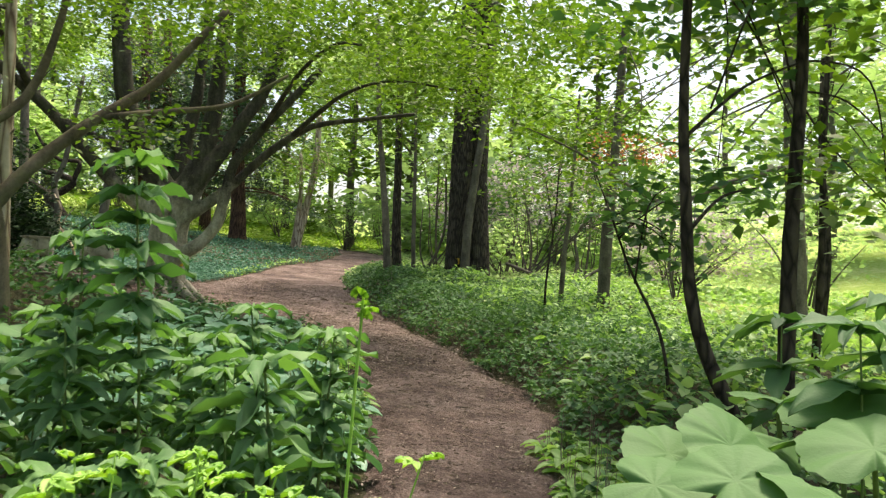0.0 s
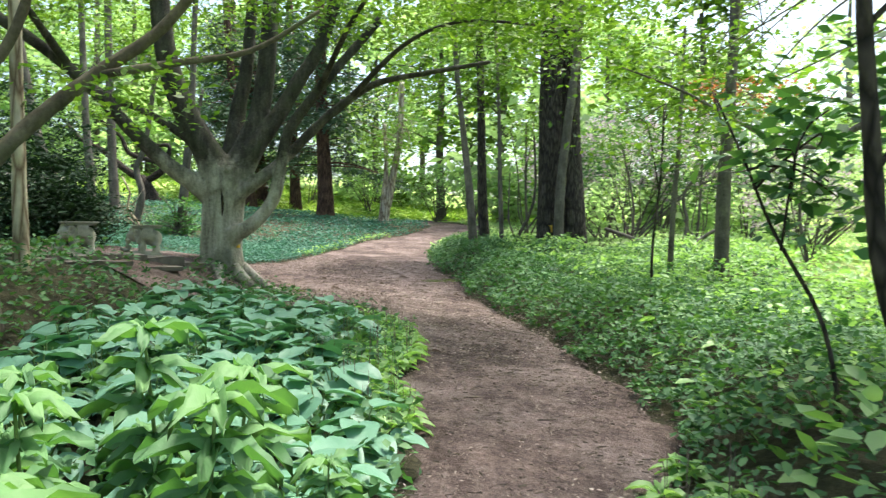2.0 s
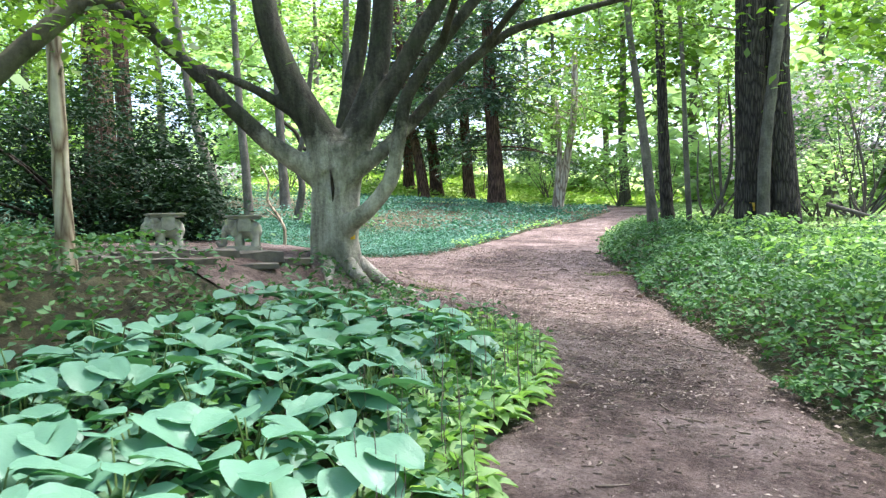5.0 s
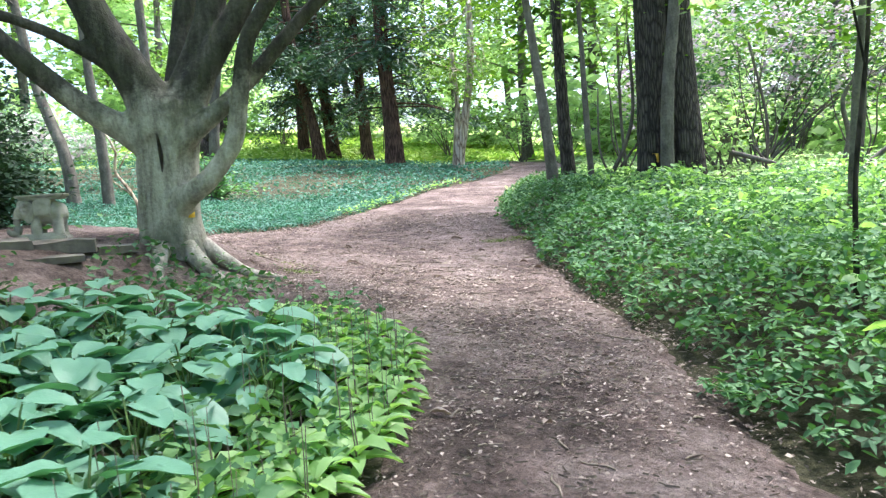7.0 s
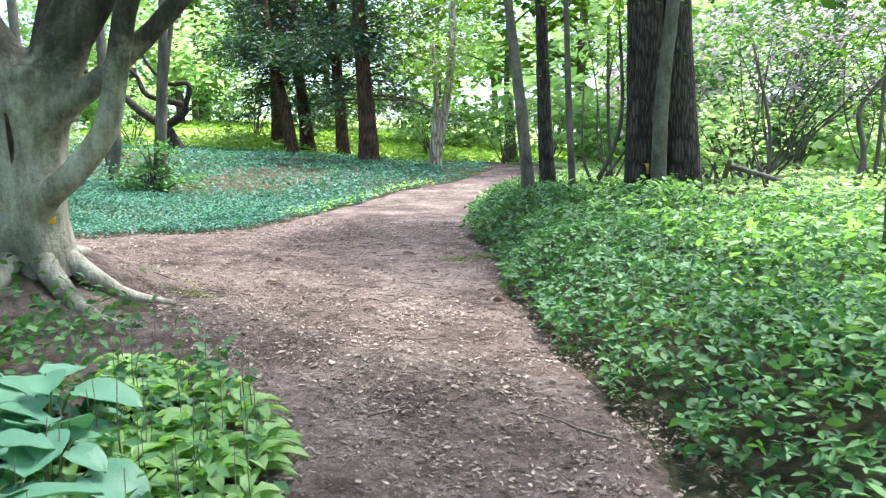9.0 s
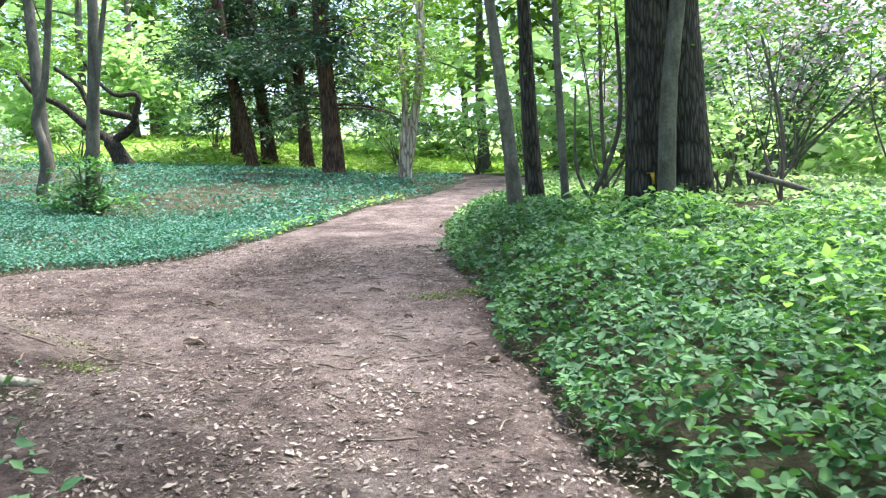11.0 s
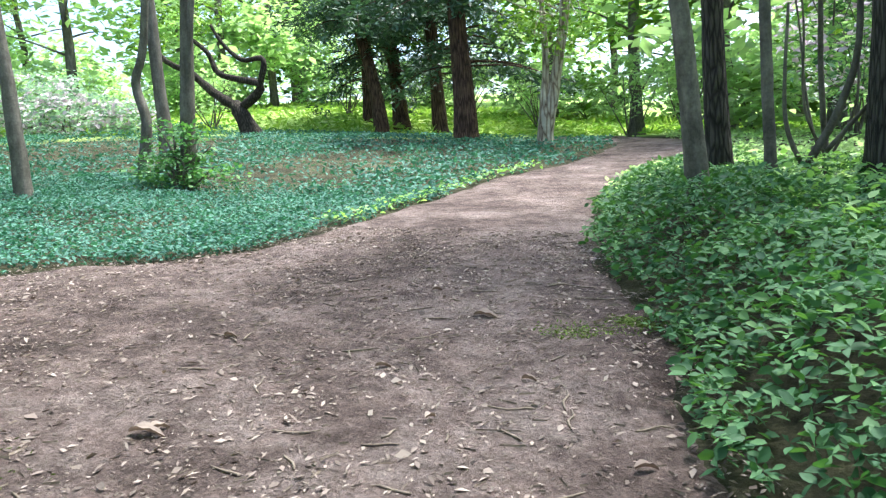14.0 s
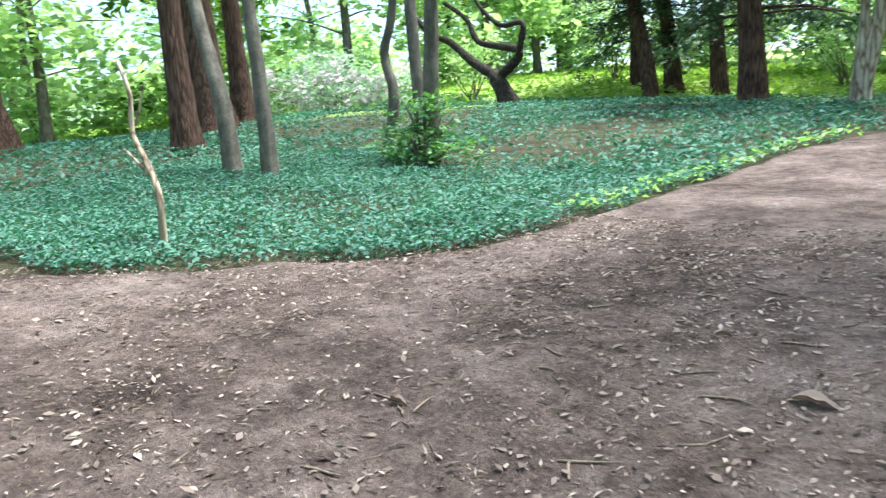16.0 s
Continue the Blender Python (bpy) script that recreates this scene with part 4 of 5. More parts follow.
slender(-9.22, 18.6, [(-9.2, 18.6, 1.3), (-9.18, 18.6, 1.65), (-9.36, 18.6, 2.0), (-9.62, 18.6, 2.35), (-9.55, 18.6, 2.7), (-9.75, 18.6, 3.1)], .036, PALE_WOOD, "dead pale crooked sapling at the edge of the bed", limbs=[([(-9.28, 18.6, 1.85), (-9.6, 18.5, 2.15)], (.025, .01)), ([(-9.5, 18.6, 2.4), (-9.2, 18.6, 2.8)], (.02, .008))])
for x, y, r0 in ((-24.4, 28.0, .55), (-25.5, 21.5, .6), (-19.5, 24.5, .28), (-27, 31, .35), (-17.5, 31, .18)):
    q = ground(x, y)
    tree("tall_tree", "tall broad-footed brown tree standing in the periwinkle", x, y, [(x, y, q + .5), (x - .1, y, q + 3), (x - .2, y, q + 8), (x - .2, y, q + 14)], (r0 * 1.15, r0, r0 * .85, r0 * .75, r0 * .4), PINE_BARK if r0 > .2 else GREY_BARK,
         blobs=[(x, y, q + 8.6, 4.6, 4.6, 2.4, 110)] + ([(x, y, q + 5.6, 4.0, 4.0, 1.2, 70)] if r0 > .3 else []), leaf=CANOPY, size=.18, clump=.5, per=16, flare=.55, twigs=6, group="trees of the bed")


def bush(name, label, x, y, blobs, leaf, size, clump, per, stems=9, bark=None, wide=0.55, spread=0.5, extra=None, group="bushes"):
    base = tagged(empty(name, x, y), label, "bush", group)
    o = base.matrix_world.translation
    b = Builder()
    b.most = 4
    rr = random.Random(int(abs(x * 31 + y * 7)))
    for i in range(stems):
        bl = blobs[i % len(blobs)]
        e = Vector((bl[0] + rr.uniform(-1, 1) * bl[3] * .8, bl[1] + rr.uniform(-1, 1) * bl[4] * .8, bl[2] + rr.uniform(-.3, .8) * bl[5])) - o
        s = Vector((rr.uniform(-spread, spread) * .4, rr.uniform(-spread, spread) * .4, -.08))
        m = s.lerp(e, .5) + Vector((rr.uniform(-.2, .2), rr.uniform(-.2, .2), rr.uniform(0, .3)))
        b.tube([s, m, e], (.035, .025, .008), 5, 0, 0, False)
    b.make("stem", bark or GREY_BARK, base)
    loc = [(bx - o.x, by - o.y, bz - o.z, rx, ry, rz, c) for bx, by, bz, rx, ry, rz, c in blobs]
    crown("foliage", base, loc, leaf, size, clump, per, wide=wide)
    if extra:
        crown("blossom", base, [(a, c2, d, e2, f2, g2, max(4, int(n * .9))) for a, c2, d, e2, f2, g2, n in loc], extra, size * .9, clump * .5, max(4, per // 2), wide=.8)
    return base


bush("yew_bush", "dense blackish-green yew bush behind the statues", -9.6, 14.0, [(-10.2, 14.6, 3.0, 2.2, 1.6, 1.7, 300), (-8.6, 13.9, 2.2, 1.3, 1.1, 1.0, 170), (-7.8, 13.9, 1.9, .7, .7, .55, 60), (-11.5, 13, 2.8, 1.6, 1.6, 1.6, 180), (-10.5, 11.5, 2.6, 1.5, 1.5, 1.2, 120)], YEW_LEAF, .105, .21, 42, 18, DARK_BARK, .45)
bush("seedling_bush", "leafy green seedlings round the grey stem", -11.6, 25.0, [(-11.6, 24.9, 2.0, .6, .5, .5, 34), (-11.3, 25.0, 2.5, .4, .4, .5, 20), (-12.2, 25.2, 2.1, .6, .5, .5, 26), (-10.7, 24.8, 1.9, .6, .4, .3, 16), (-13.0, 25.6, 2.0, .5, .5, .35, 14), (-12.0, 25.1, 2.8, .3, .3, .4, 9)], SHRUB_LEAF, .13, .16, 12, 16)
bush("rhododendron", "tall rhododendron with pale lilac-white blossom", 3.4, 29.5, [(3.0, 29.5, 4.6, 2.4, 1.4, 1.7, 190), (5.6, 29.8, 4.4, 2.2, 1.4, 1.8, 160), (1.0, 30.5, 4.0, 1.6, 1.2, 1.5, 90), (8.0, 29.5, 4.2, 1.8, 1.4, 1.6, 90)], HERB_LEAF, .17, .34, 14, 18, GREY_BARK, .45, .9, BLOSSOM)
bush("rhododendron", "tall rhododendron with pale lilac-white blossom", 7.5, 23.5, [(7.4, 23.5, 2.6, 1.9, 1.4, 1.2, 100), (9.6, 24.5, 2.8, 1.8, 1.4, 1.3, 90)], HAZED_LEAF, .17, .34, 14, 18, GREY_BARK, .45, .9, BLOSSOM)
PALE_LEAF = leaf_material("pale_bush_leaf", (0.16, 0.25, 0.17), (0.30, 0.42, 0.30), (0.45, 0.56, 0.44), (1, 1.15, .8), .5, .4)
bush("rhododendron", "broad grey-green rhododendron with pale blossom by the meadow", -29, 37.5, [(-29, 37.5, 5.0, 2.6, 2.2, 1.8, 150), (-31.5, 38.5, 5.6, 2.2, 2.0, 1.9, 120), (-26.8, 38.5, 4.6, 1.8, 1.6, 1.2, 80), (-33.5, 36, 5.2, 2.0, 2.0, 1.6, 90)], PALE_LEAF, .26, .36, 11, 16, GREY_BARK, .5, .9, BLOSSOM)
bush("russet_bush", "small tree with russet young leaves", 7.5, 29, [(6.8, 29, 6.6, 1.6, 1.0, .6, 30), (8.4, 29, 6.4, 1.0, 1.0, .5, 18)], RUSSET, .17, .35, 14, 8, GREY_BARK)
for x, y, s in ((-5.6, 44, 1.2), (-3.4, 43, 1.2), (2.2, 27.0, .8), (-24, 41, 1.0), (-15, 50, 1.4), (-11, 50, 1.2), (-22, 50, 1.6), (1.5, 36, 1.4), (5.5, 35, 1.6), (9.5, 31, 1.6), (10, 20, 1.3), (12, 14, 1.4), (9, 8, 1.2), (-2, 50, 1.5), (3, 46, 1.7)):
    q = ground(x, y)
    bush("thicket_bush", "open green thicket bush with thin stems", x, y, [(x, y, q + 1.5 * s, 1.5 * s, 1.3 * s, .9 * s, int(40 * s)), (x + .5, y + .4, q + 2.4 * s, 1.0 * s, 1.0 * s, .6 * s, int(18 * s))], HAZED_LEAF, .2, .36, 14, 9, GREY_BARK)

# fallen limbs by the oaks
for q, rr in (([(2.0, 22.4, 1.8), (2.5, 22.2, 1.62), (3.0, 22.0, 1.4), (3.6, 21.8, ground(3.6, 21.8) + .05)], .05), ([(3.9, 20.9, ground(3.9, 20.9)), (4.0, 20.9, 1.3), (4.5, 20.9, 1.7), (4.9, 20.9, 1.75)], .06), ([(4.0, 22.6, ground(4, 22.6)), (4.2, 22.6, 1.9), (4.1, 22.5, 2.7), (4.6, 22.4, 3.4)], .06)):
    b = Builder()
    b.tube(q, (rr, rr * .9, rr * .7, rr * .45), 8, .2)
    tagged(b.make("fallen_limb", GREY_BARK), "bare brown broken limb near the oaks", "branch", "fallen limbs")


# ---- far wood ----
def far_tree(seed, leaf, bark, high, spread):
    rr = random.Random(seed)
    base = tagged(new("wood_tree"), "leafy tree of the wood round the meadow", "tree", "wood trees")
    b = Builder()
    b.most = 3
    b.tube([(0, 0, -.3), (rr.uniform(-.2, .2), 0, high * .3), (rr.uniform(-.5, .5), .2, high * .6), (0, 0, high * .95)], (.32, .26, .2, .06), 6, .1, .4)
    for i in range(6):
        a, h = rr.uniform(0, 6.28), high * rr.uniform(.25, .7)
        n = spread * rr.uniform(.5, 1)
        b.tube([(0, 0, h), (math.cos(a) * n * .5, math.sin(a) * n * .5, h + .7), (math.cos(a) * n, math.sin(a) * n, h + 1.0)], (.09, .05, .015), 3, 0, 0, False)
    b.make("trunk", bark, base)
    blobs = []
    for i in range(14):
        a, n = rr.uniform(0, 6.28), spread * rr.uniform(.1, .9)
        h = high * rr.uniform(.08, 1.0)
        s = spread * rr.uniform(.3, .5)
        blobs.append((math.cos(a) * n, math.sin(a) * n, h, s, s, s * .6, 17))
    crown("foliage", base, blobs, leaf, .66, .75, 9)
    return base


protos = [far_tree(3, HAZED_LEAF, GREY_BARK, 15, 5.0), far_tree(8, HAZED_LEAF, GREY_BARK, 18, 5.4), far_tree(21, CANOPY, GREY_BARK, 14, 4.8)]
spots = []
rr = random.Random(12)
for i in range(13):
    spots.append((-46 + i * 7 + rr.uniform(-2, 2), 66 + 5 * math.sin(i * 1.7) + rr.uniform(-2, 2)))
for i in range(9):
    spots.append((36 + rr.uniform(-2.5, 5), -8 + i * 8.5 + rr.uniform(-2, 2)))
for i in range(4):
    spots.append((-52 + rr.uniform(-4, 4), -4 + i * 17 + rr.uniform(-2, 2)))
for i in range(4):
    spots.append((-26 + i * 13 + rr.uniform(-2, 2), -14 + rr.uniform(-3, 3)))
spots += [(-6.0, 49), (1.5, 41), (8.5, 42), (20, 38), (-31, 56), (-22, 62), (-14, 3), (-18, 11), (31, 14), (30, 24), (24, 33), (-2, 47), (-38, 22), (-42, 29), (-40, 37), (-36, 44), (-31, 51), (-46, 16), (-58, 46), (-52, 54), (-44, 62), (-36, 67), (-62, 34), (-12, 57), (5, 53)]
for i, (x, y) in enumerate(spots):
    k = protos[i % 3]
    m = pose(x, y, ground(x, y) - .1, 0, 0, rr.uniform(0, 360))
    if i < 3:
        k.matrix_world = m
    else:
        copy_thing(k, m)
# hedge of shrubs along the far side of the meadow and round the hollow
shrub = bush("meadow_shrub", "rounded green shrub at the edge of the meadow, its colour paled for haze", 0, 0, [(0, 0, ground(0, 0) + 1.3, 2.2, 1.8, 1.3, 70), (.8, .5, ground(0, 0) + 2.6, 1.4, 1.4, .8, 30)], HAZED_LEAF, .5, .5, 6, 2, GREY_BARK, group="meadow shrubs")
spots = [(-52 + i * 4.6 + rr.uniform(-1.5, 1.5), 59 + 3 * math.sin(i * 1.3) + rr.uniform(-1.5, 1.5)) for i in range(17)]
spots += [(27 + rr.uniform(-3, 4), 0 + i * 4.6 + rr.uniform(-1, 1)) for i in range(11)]
spots += [(-38 + rr.uniform(-2, 2), -6 + i * 5.5 + rr.uniform(-1, 1)) for i in range(4)]
spots += [(8.0, 34), (-1.0, 42), (6.5, 39)]
spots += [(-45 + rr.uniform(-2, 2) + i * .8, 30 + i * 3.4) for i in range(8)] + [(-47, 49), (-43, 53), (-39, 57), (-52, 45), (-55, 41)] + [(-50 + rr.uniform(-2, 2), 33 + i * 5) for i in range(5)]
for i, (x, y) in enumerate(spots):
    m = pose(x, y, ground(x, y), 0, 0, rr.uniform(0, 360))
    if i:
        copy_thing(shrub, m)
    else:
        shrub.matrix_world = m
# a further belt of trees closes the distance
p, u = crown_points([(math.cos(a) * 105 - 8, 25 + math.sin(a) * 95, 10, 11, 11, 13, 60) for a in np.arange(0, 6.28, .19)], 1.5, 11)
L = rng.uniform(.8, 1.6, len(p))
tagged(leaf_cloud("far_woods", p, u, L, L * .6, HAZED_LEAF), "green belt of distant woods with haze put into the leaf colour", "woods", kind="stuff")
# meadow grass
pts = []
rr = random.Random(4)
while len(pts) < 18000:
    x, y = rr.uniform(-60, 20), rr.uniform(40, 62)
    if x < -22:
        y = rr.uniform(22, 62)
    if y - .55 * x > 50 + rr.uniform(0, 3):
        pts.append((x, y, ground(x, y)))
p = np.array(pts)
u = rng.normal(size=p.shape)
u[:, 2] = abs(u[:, 2])
L = rng.uniform(.3, .6, len(p))
MEADOW = leaf_material("meadow_grass", (0.12, 0.22, 0.04), (0.24, 0.36, 0.07), (0.42, 0.50, 0.16), (1.1, 1.2, .6), .6, .55)
ob = leaf_cloud("meadow_grass", p + (0, 0, .12), u, L, L * .25, MEADOW)
tagged(ob, "tall yellow-green grass of the meadow", "grass", kind="stuff")


# ---- plants beside the path ----
def blade(length, width, cup, arch, rows=7, wavy=0.0, tip=1.0):
    """One broad leaf along x with a sunken midrib, arching down to its tip."""
    v, f = [], []
    for i in range(rows + 1):
        u = i / rows
        w = width * 0.5 * (math.sin(math.pi * min(1, u ** 0.72 * 0.97 + 0.03)) ** (0.8 * tip))
        x, z = length * u, length * (arch * u - (arch + 0.28) * u * u * 0.9)
        for s in (-1, -.5, 0, .5, 1):
            v.append((x, s * w, z + cup * w * abs(s) ** 1.3 + wavy * w * math.sin(u * 14 + s * 2) * abs(s) - .012 * (1 if s == 0 else 0)))
    for i in range(rows):
        for k in range(4):
            a = i * 5 + k
            f.append((a, a + 1, a + 6, a + 5))
    return v, f


def blade_mesh(name, mat, *a, **k):
    me = bpy.data.meshes.new(name)
    v, f = blade(*a, **k)
    me.from_pydata(v, [], f)
    me.materials.append(mat)
    me.polygons.foreach_set("use_smooth", [True] * len(f))
    return me


HOSTA = [blade_mesh("leaf", HOSTA_LEAF, .30, .24, .14, .12, 8, .03, .6), blade_mesh("leaf", HOSTA_LEAF, .26, .22, .2, .05, 8, .05, .55), blade_mesh("leaf", HOSTA_LEAF, .23, .18, .1, .2, 8, .04, .65)]


def hosta(seed, count):
    rr = random.Random(seed)
    base = tagged(new("hosta"), "hosta clump with broad blue-green leaves", "plant", "hostas")
    b = Builder()
    b.most = 3
    for i in range(count):
        a = i * 2.4 + rr.uniform(-.3, .3)
        u = (i + .5) / count
        n, h = .04 + .22 * u + rr.uniform(-.03, .03), .42 - .27 * u + rr.uniform(-.05, .06)
        e = Vector((math.cos(a) * n, math.sin(a) * n, h))
        b.tube([(0, 0, -.04), e * .5 + Vector((0, 0, h * .18)), e], (.008, .007, .005), 3, 0, 0, False)
        ob = new("leaf", HOSTA[rr.randrange(3)])
        ob.parent = base
        s = rr.uniform(.8, 1.15)
        ob.matrix_local = Matrix.Translation(e) @ Euler((rr.uniform(-.2, .2), rr.uniform(-.25, .25) + .25 * u, a)).to_matrix().to_4x4() @ Matrix.Scale(s, 4)
    b.make("stalk", STEM, base)
    return base


hs = [hosta(1, 13), hosta(2, 11), hosta(3, 14)]
rr = random.Random(33)
spots = []
tries = 0
while len(spots) < 70 and tries < 6000:
    tries += 1
    y = rr.uniform(4.6, 11.6)
    x = rr.uniform(-4.4, left_edge(y) - .35 - (.45 if y > 7.5 else 0))
    if all((x - a) ** 2 + (y - c) ** 2 > .36 ** 2 for a, c in spots) and (x + 4.75) ** 2 + (y - 7.9) ** 2 > .5 and y + .45 * x < 10.1:
        spots.append((x, y))
for i, (x, y) in enumerate(spots):
    m = pose(x, y, ground(x, y), 0, 0, rr.uniform(0, 360))
    if i < 3:
        hs[i].matrix_world = m
    else:
        copy_thing(hs[i % 3], m)


def rosette(name, label, mat, seed, count, length, width, rise, group):
    rr = random.Random(seed)
    base = tagged(new(name), label, "plant", group)
    b = Builder()
    for i in range(count):
        a, u = i * 2.4 + rr.uniform(-.3, .3), (i + .5) / count
        v, f = blade(length * rr.uniform(.75, 1.15), width * rr.uniform(.85, 1.15), .25, rise * (1.15 - .8 * u), 5, .12, .8)
        m = Euler((rr.uniform(-.2, .2), -.25 + .2 * u, a)).to_matrix()
        b.add([m @ Vector(p) + Vector((math.cos(a) * .03, math.sin(a) * .03, .05 + .10 * (1 - u))) for p in v], f)
    b.make("leaf", mat, base)
    s = Builder()
    for i in range(2):
        q = Vector((rr.uniform(-.05, .05), rr.uniform(-.05, .05), 0))
        s.tube([q, q + Vector((.02, .01, .25)), q + Vector((rr.uniform(-.04, .04), 0, rr.uniform(.3, .55)))], (.004, .003, .002), 4, 0, 0, False)
    s.make("stalk", STICK, base)
    return base


prim = [rosette("primrose", "lime-green primrose rosette at the edge of the path", LIME_LEAF, k, 14, .2, .1, .6, "primroses") for k in (1, 2, 3)]
spots = []
tries = 0
while len(spots) < 62 and tries < 8000:
    tries += 1
    y = rr.uniform(6.9, 12.4)
    x = left_edge(y) - .08 - rr.random() ** 1.4 * (.95 if y > 8 else .5)
    if all((x - a) ** 2 + (y - c) ** 2 > .2 ** 2 for a, c in spots):
        spots.append((x, y))
for i, (x, y) in enumerate(spots):
    m = pose(x, y, ground(x, y) + .01, 0, 0, rr.uniform(0, 360)) @ Matrix.Scale(rr.uniform(.75, 1.1), 4)
    if i < 3:
        prim[i].matrix_world = m
    else:
        c = copy_thing(prim[i % 3], m)
        c.scale = (m.to_scale())


def tall_herb(seed, high, tiers, leafmat=SHRUB_LEAF, length=.17, width=.052, whorl=7):
    rr = random.Random(seed)
    base = tagged(new("tall_herb"), "tall herb with whorls of long fresh green leaves", "plant", "tall herbs")
    b, s = Builder(), Builder()
    top = Vector((rr.uniform(-.08, .08), rr.uniform(-.08, .08), high))
    s.tube([(0, 0, -.05), top * .5 + Vector((.02, 0, 0)), top], (.009, .007, .004), 5, 0, 0, False)
    for t in range(tiers):
        u = 1 - t * .78 / tiers
        c = top * u
        n = whorl + (2 if t == 0 else 0)
        for i in range(n):
            a = i * 6.283 / n + t * .5 + rr.uniform(-.2, .2)
            k = (.6 if t == 0 and i % 2 else 1) * rr.uniform(.8, 1.2)
            v, f = blade(length * k, width * k, .18, .22 if t else .4, 5, .05, .85)
            m = Euler((rr.uniform(-.3, .3), rr.uniform(-.25, .2), a)).to_matrix()
            b.add([m @ Vector(p) + c + Vector((0, 0, rr.uniform(-.02, .02))) for p in v], f)
    b.make("leaf", leafmat, base)
    s.make("stem", STEM, base)
    return base


herbs = [tall_herb(1, 1.0, 8), tall_herb(2, 1.15, 9), tall_herb(3, .85, 7)]
high_herb = tall_herb(4, 1.85, 13, SHRUB_LEAF, .2, .07)
high_herb.matrix_world = pose(-1.17, 2.98, ground(-1.17, 2.98))
copy_thing(high_herb, pose(-1.62, 3.3, ground(-1.62, 3.3) - .35, 0, 0, 80))
spots = [(-1.0, 3.5, 1.1), (-1.34, 2.7, 1.2), (-1.11, 2.15, .85), (-.72, 4.0, 1.12), (-.58, 3.45, 1.2), (-.6, 2.85, 1.14), (-.98, 4.2, 1.2), (-1.15, 3.75, .95), (-.55, 4.5, .7), (-.9, 3.2, 1.0), (-1.5, 3.4, 1.0), (-1.8, 2.9, 1.1), (-1.5, 4.1, 1.0), (-2.0, 3.7, 1.1), (-2.4, 3.2, 1.1), (-2.6, 4.0, 1.1), (-2.1, 4.5, .9), (-1.0, 2.5, .8), (-1.6, 2.2, .9), (-2.2, 2.4, 1.0), (-3.0, 3.4, 1.1), (-.75, 2.2, .65), (-3.2, 4.4, 1.0), (-1.3, 4.6, .7), (-2.8, 2.6, 1.1), (-.95, 1.75, .6), (-.68, 4.9, .55)]
for i, (x, y, s) in enumerate(spots):
    k = herbs[i % 3]
    m = pose(x, y, ground(x, y), 0, 0, i * 77) @ Matrix.Scale(s / (1.0, 1.15, .85)[i % 3], 4)
    if i < 3:
        k.matrix_world = m
    else:
        c = copy_thing(k, m)
        c.scale = m.to_scale()


def lobed(b, c, a, size, tilt):
    """A small leaf of three rounded, notched lobes."""
    m = Euler((tilt, tilt * .6, a)).to_matrix()
    for k in (-1, 0, 1):
        v, f = blade(size, size * .7, .1, .1, 5, .12, .7)
        q = Euler((0, 0, k * 1.05)).to_matrix()
        b.add([m @ (q @ Vector(p)) + c for p in v], f)


CELANDINE = leaf_material("celandine_leaf", (0.17, 0.36, 0.07), (0.28, 0.5, 0.10), (0.4, 0.62, 0.16), (1, 1.1, .3), .5, .35)


def celandine(x, y, high, seed, count):
    rr = random.Random(seed)
    base = tagged(empty("celandine", x, y), "bright yellow-green herb with lobed leaves and a budding stalk", "plant", "celandines")
    b, s = Builder(), Builder()
    for i in range(count):
        a, n = rr.uniform(0, 6.28), rr.uniform(.1, .4)
        e = Vector((math.cos(a) * n, math.sin(a) * n, high * rr.uniform(.55, 1.0)))
        s.tube([(0, 0, -.05), e * .6 + Vector((0, 0, .08)), e], (.006, .004, .0025), 5, 0, 0, False)
        for k in range(4):
            lobed(b, e + Vector((rr.uniform(-.07, .07), rr.uniform(-.07, .07), rr.uniform(-.05, .02))), rr.uniform(0, 6.28), rr.uniform(.03, .05), rr.uniform(-.25, .25))
    if seed == 1:
        e = Vector((.06, .0, high * 1.32))
        s.tube([(0, 0, 0), (.03, 0, high * .8), e], (.006, .005, .004), 5, 0, 0, False)
        for k in range(7):
            lobed(b, e + Vector((rr.uniform(-.02, .02), rr.uniform(-.02, .02), rr.uniform(-.06, .02))), rr.uniform(0, 6.28), .025, rr.uniform(-.8, .8))
    b.make("leaf", CELANDINE, base)
    s.make("stem", CELANDINE, base)


for i, (x, y, h) in enumerate(((-.26, 1.98, 1.14), (-.4, 1.72, 1.06), (-.58, 1.62, 1.1), (-.78, 1.68, 1.1), (-.52, 1.9, 1.02), (-.34, 2.3, .85))):
    celandine(x, y, h, i + 1, 9)


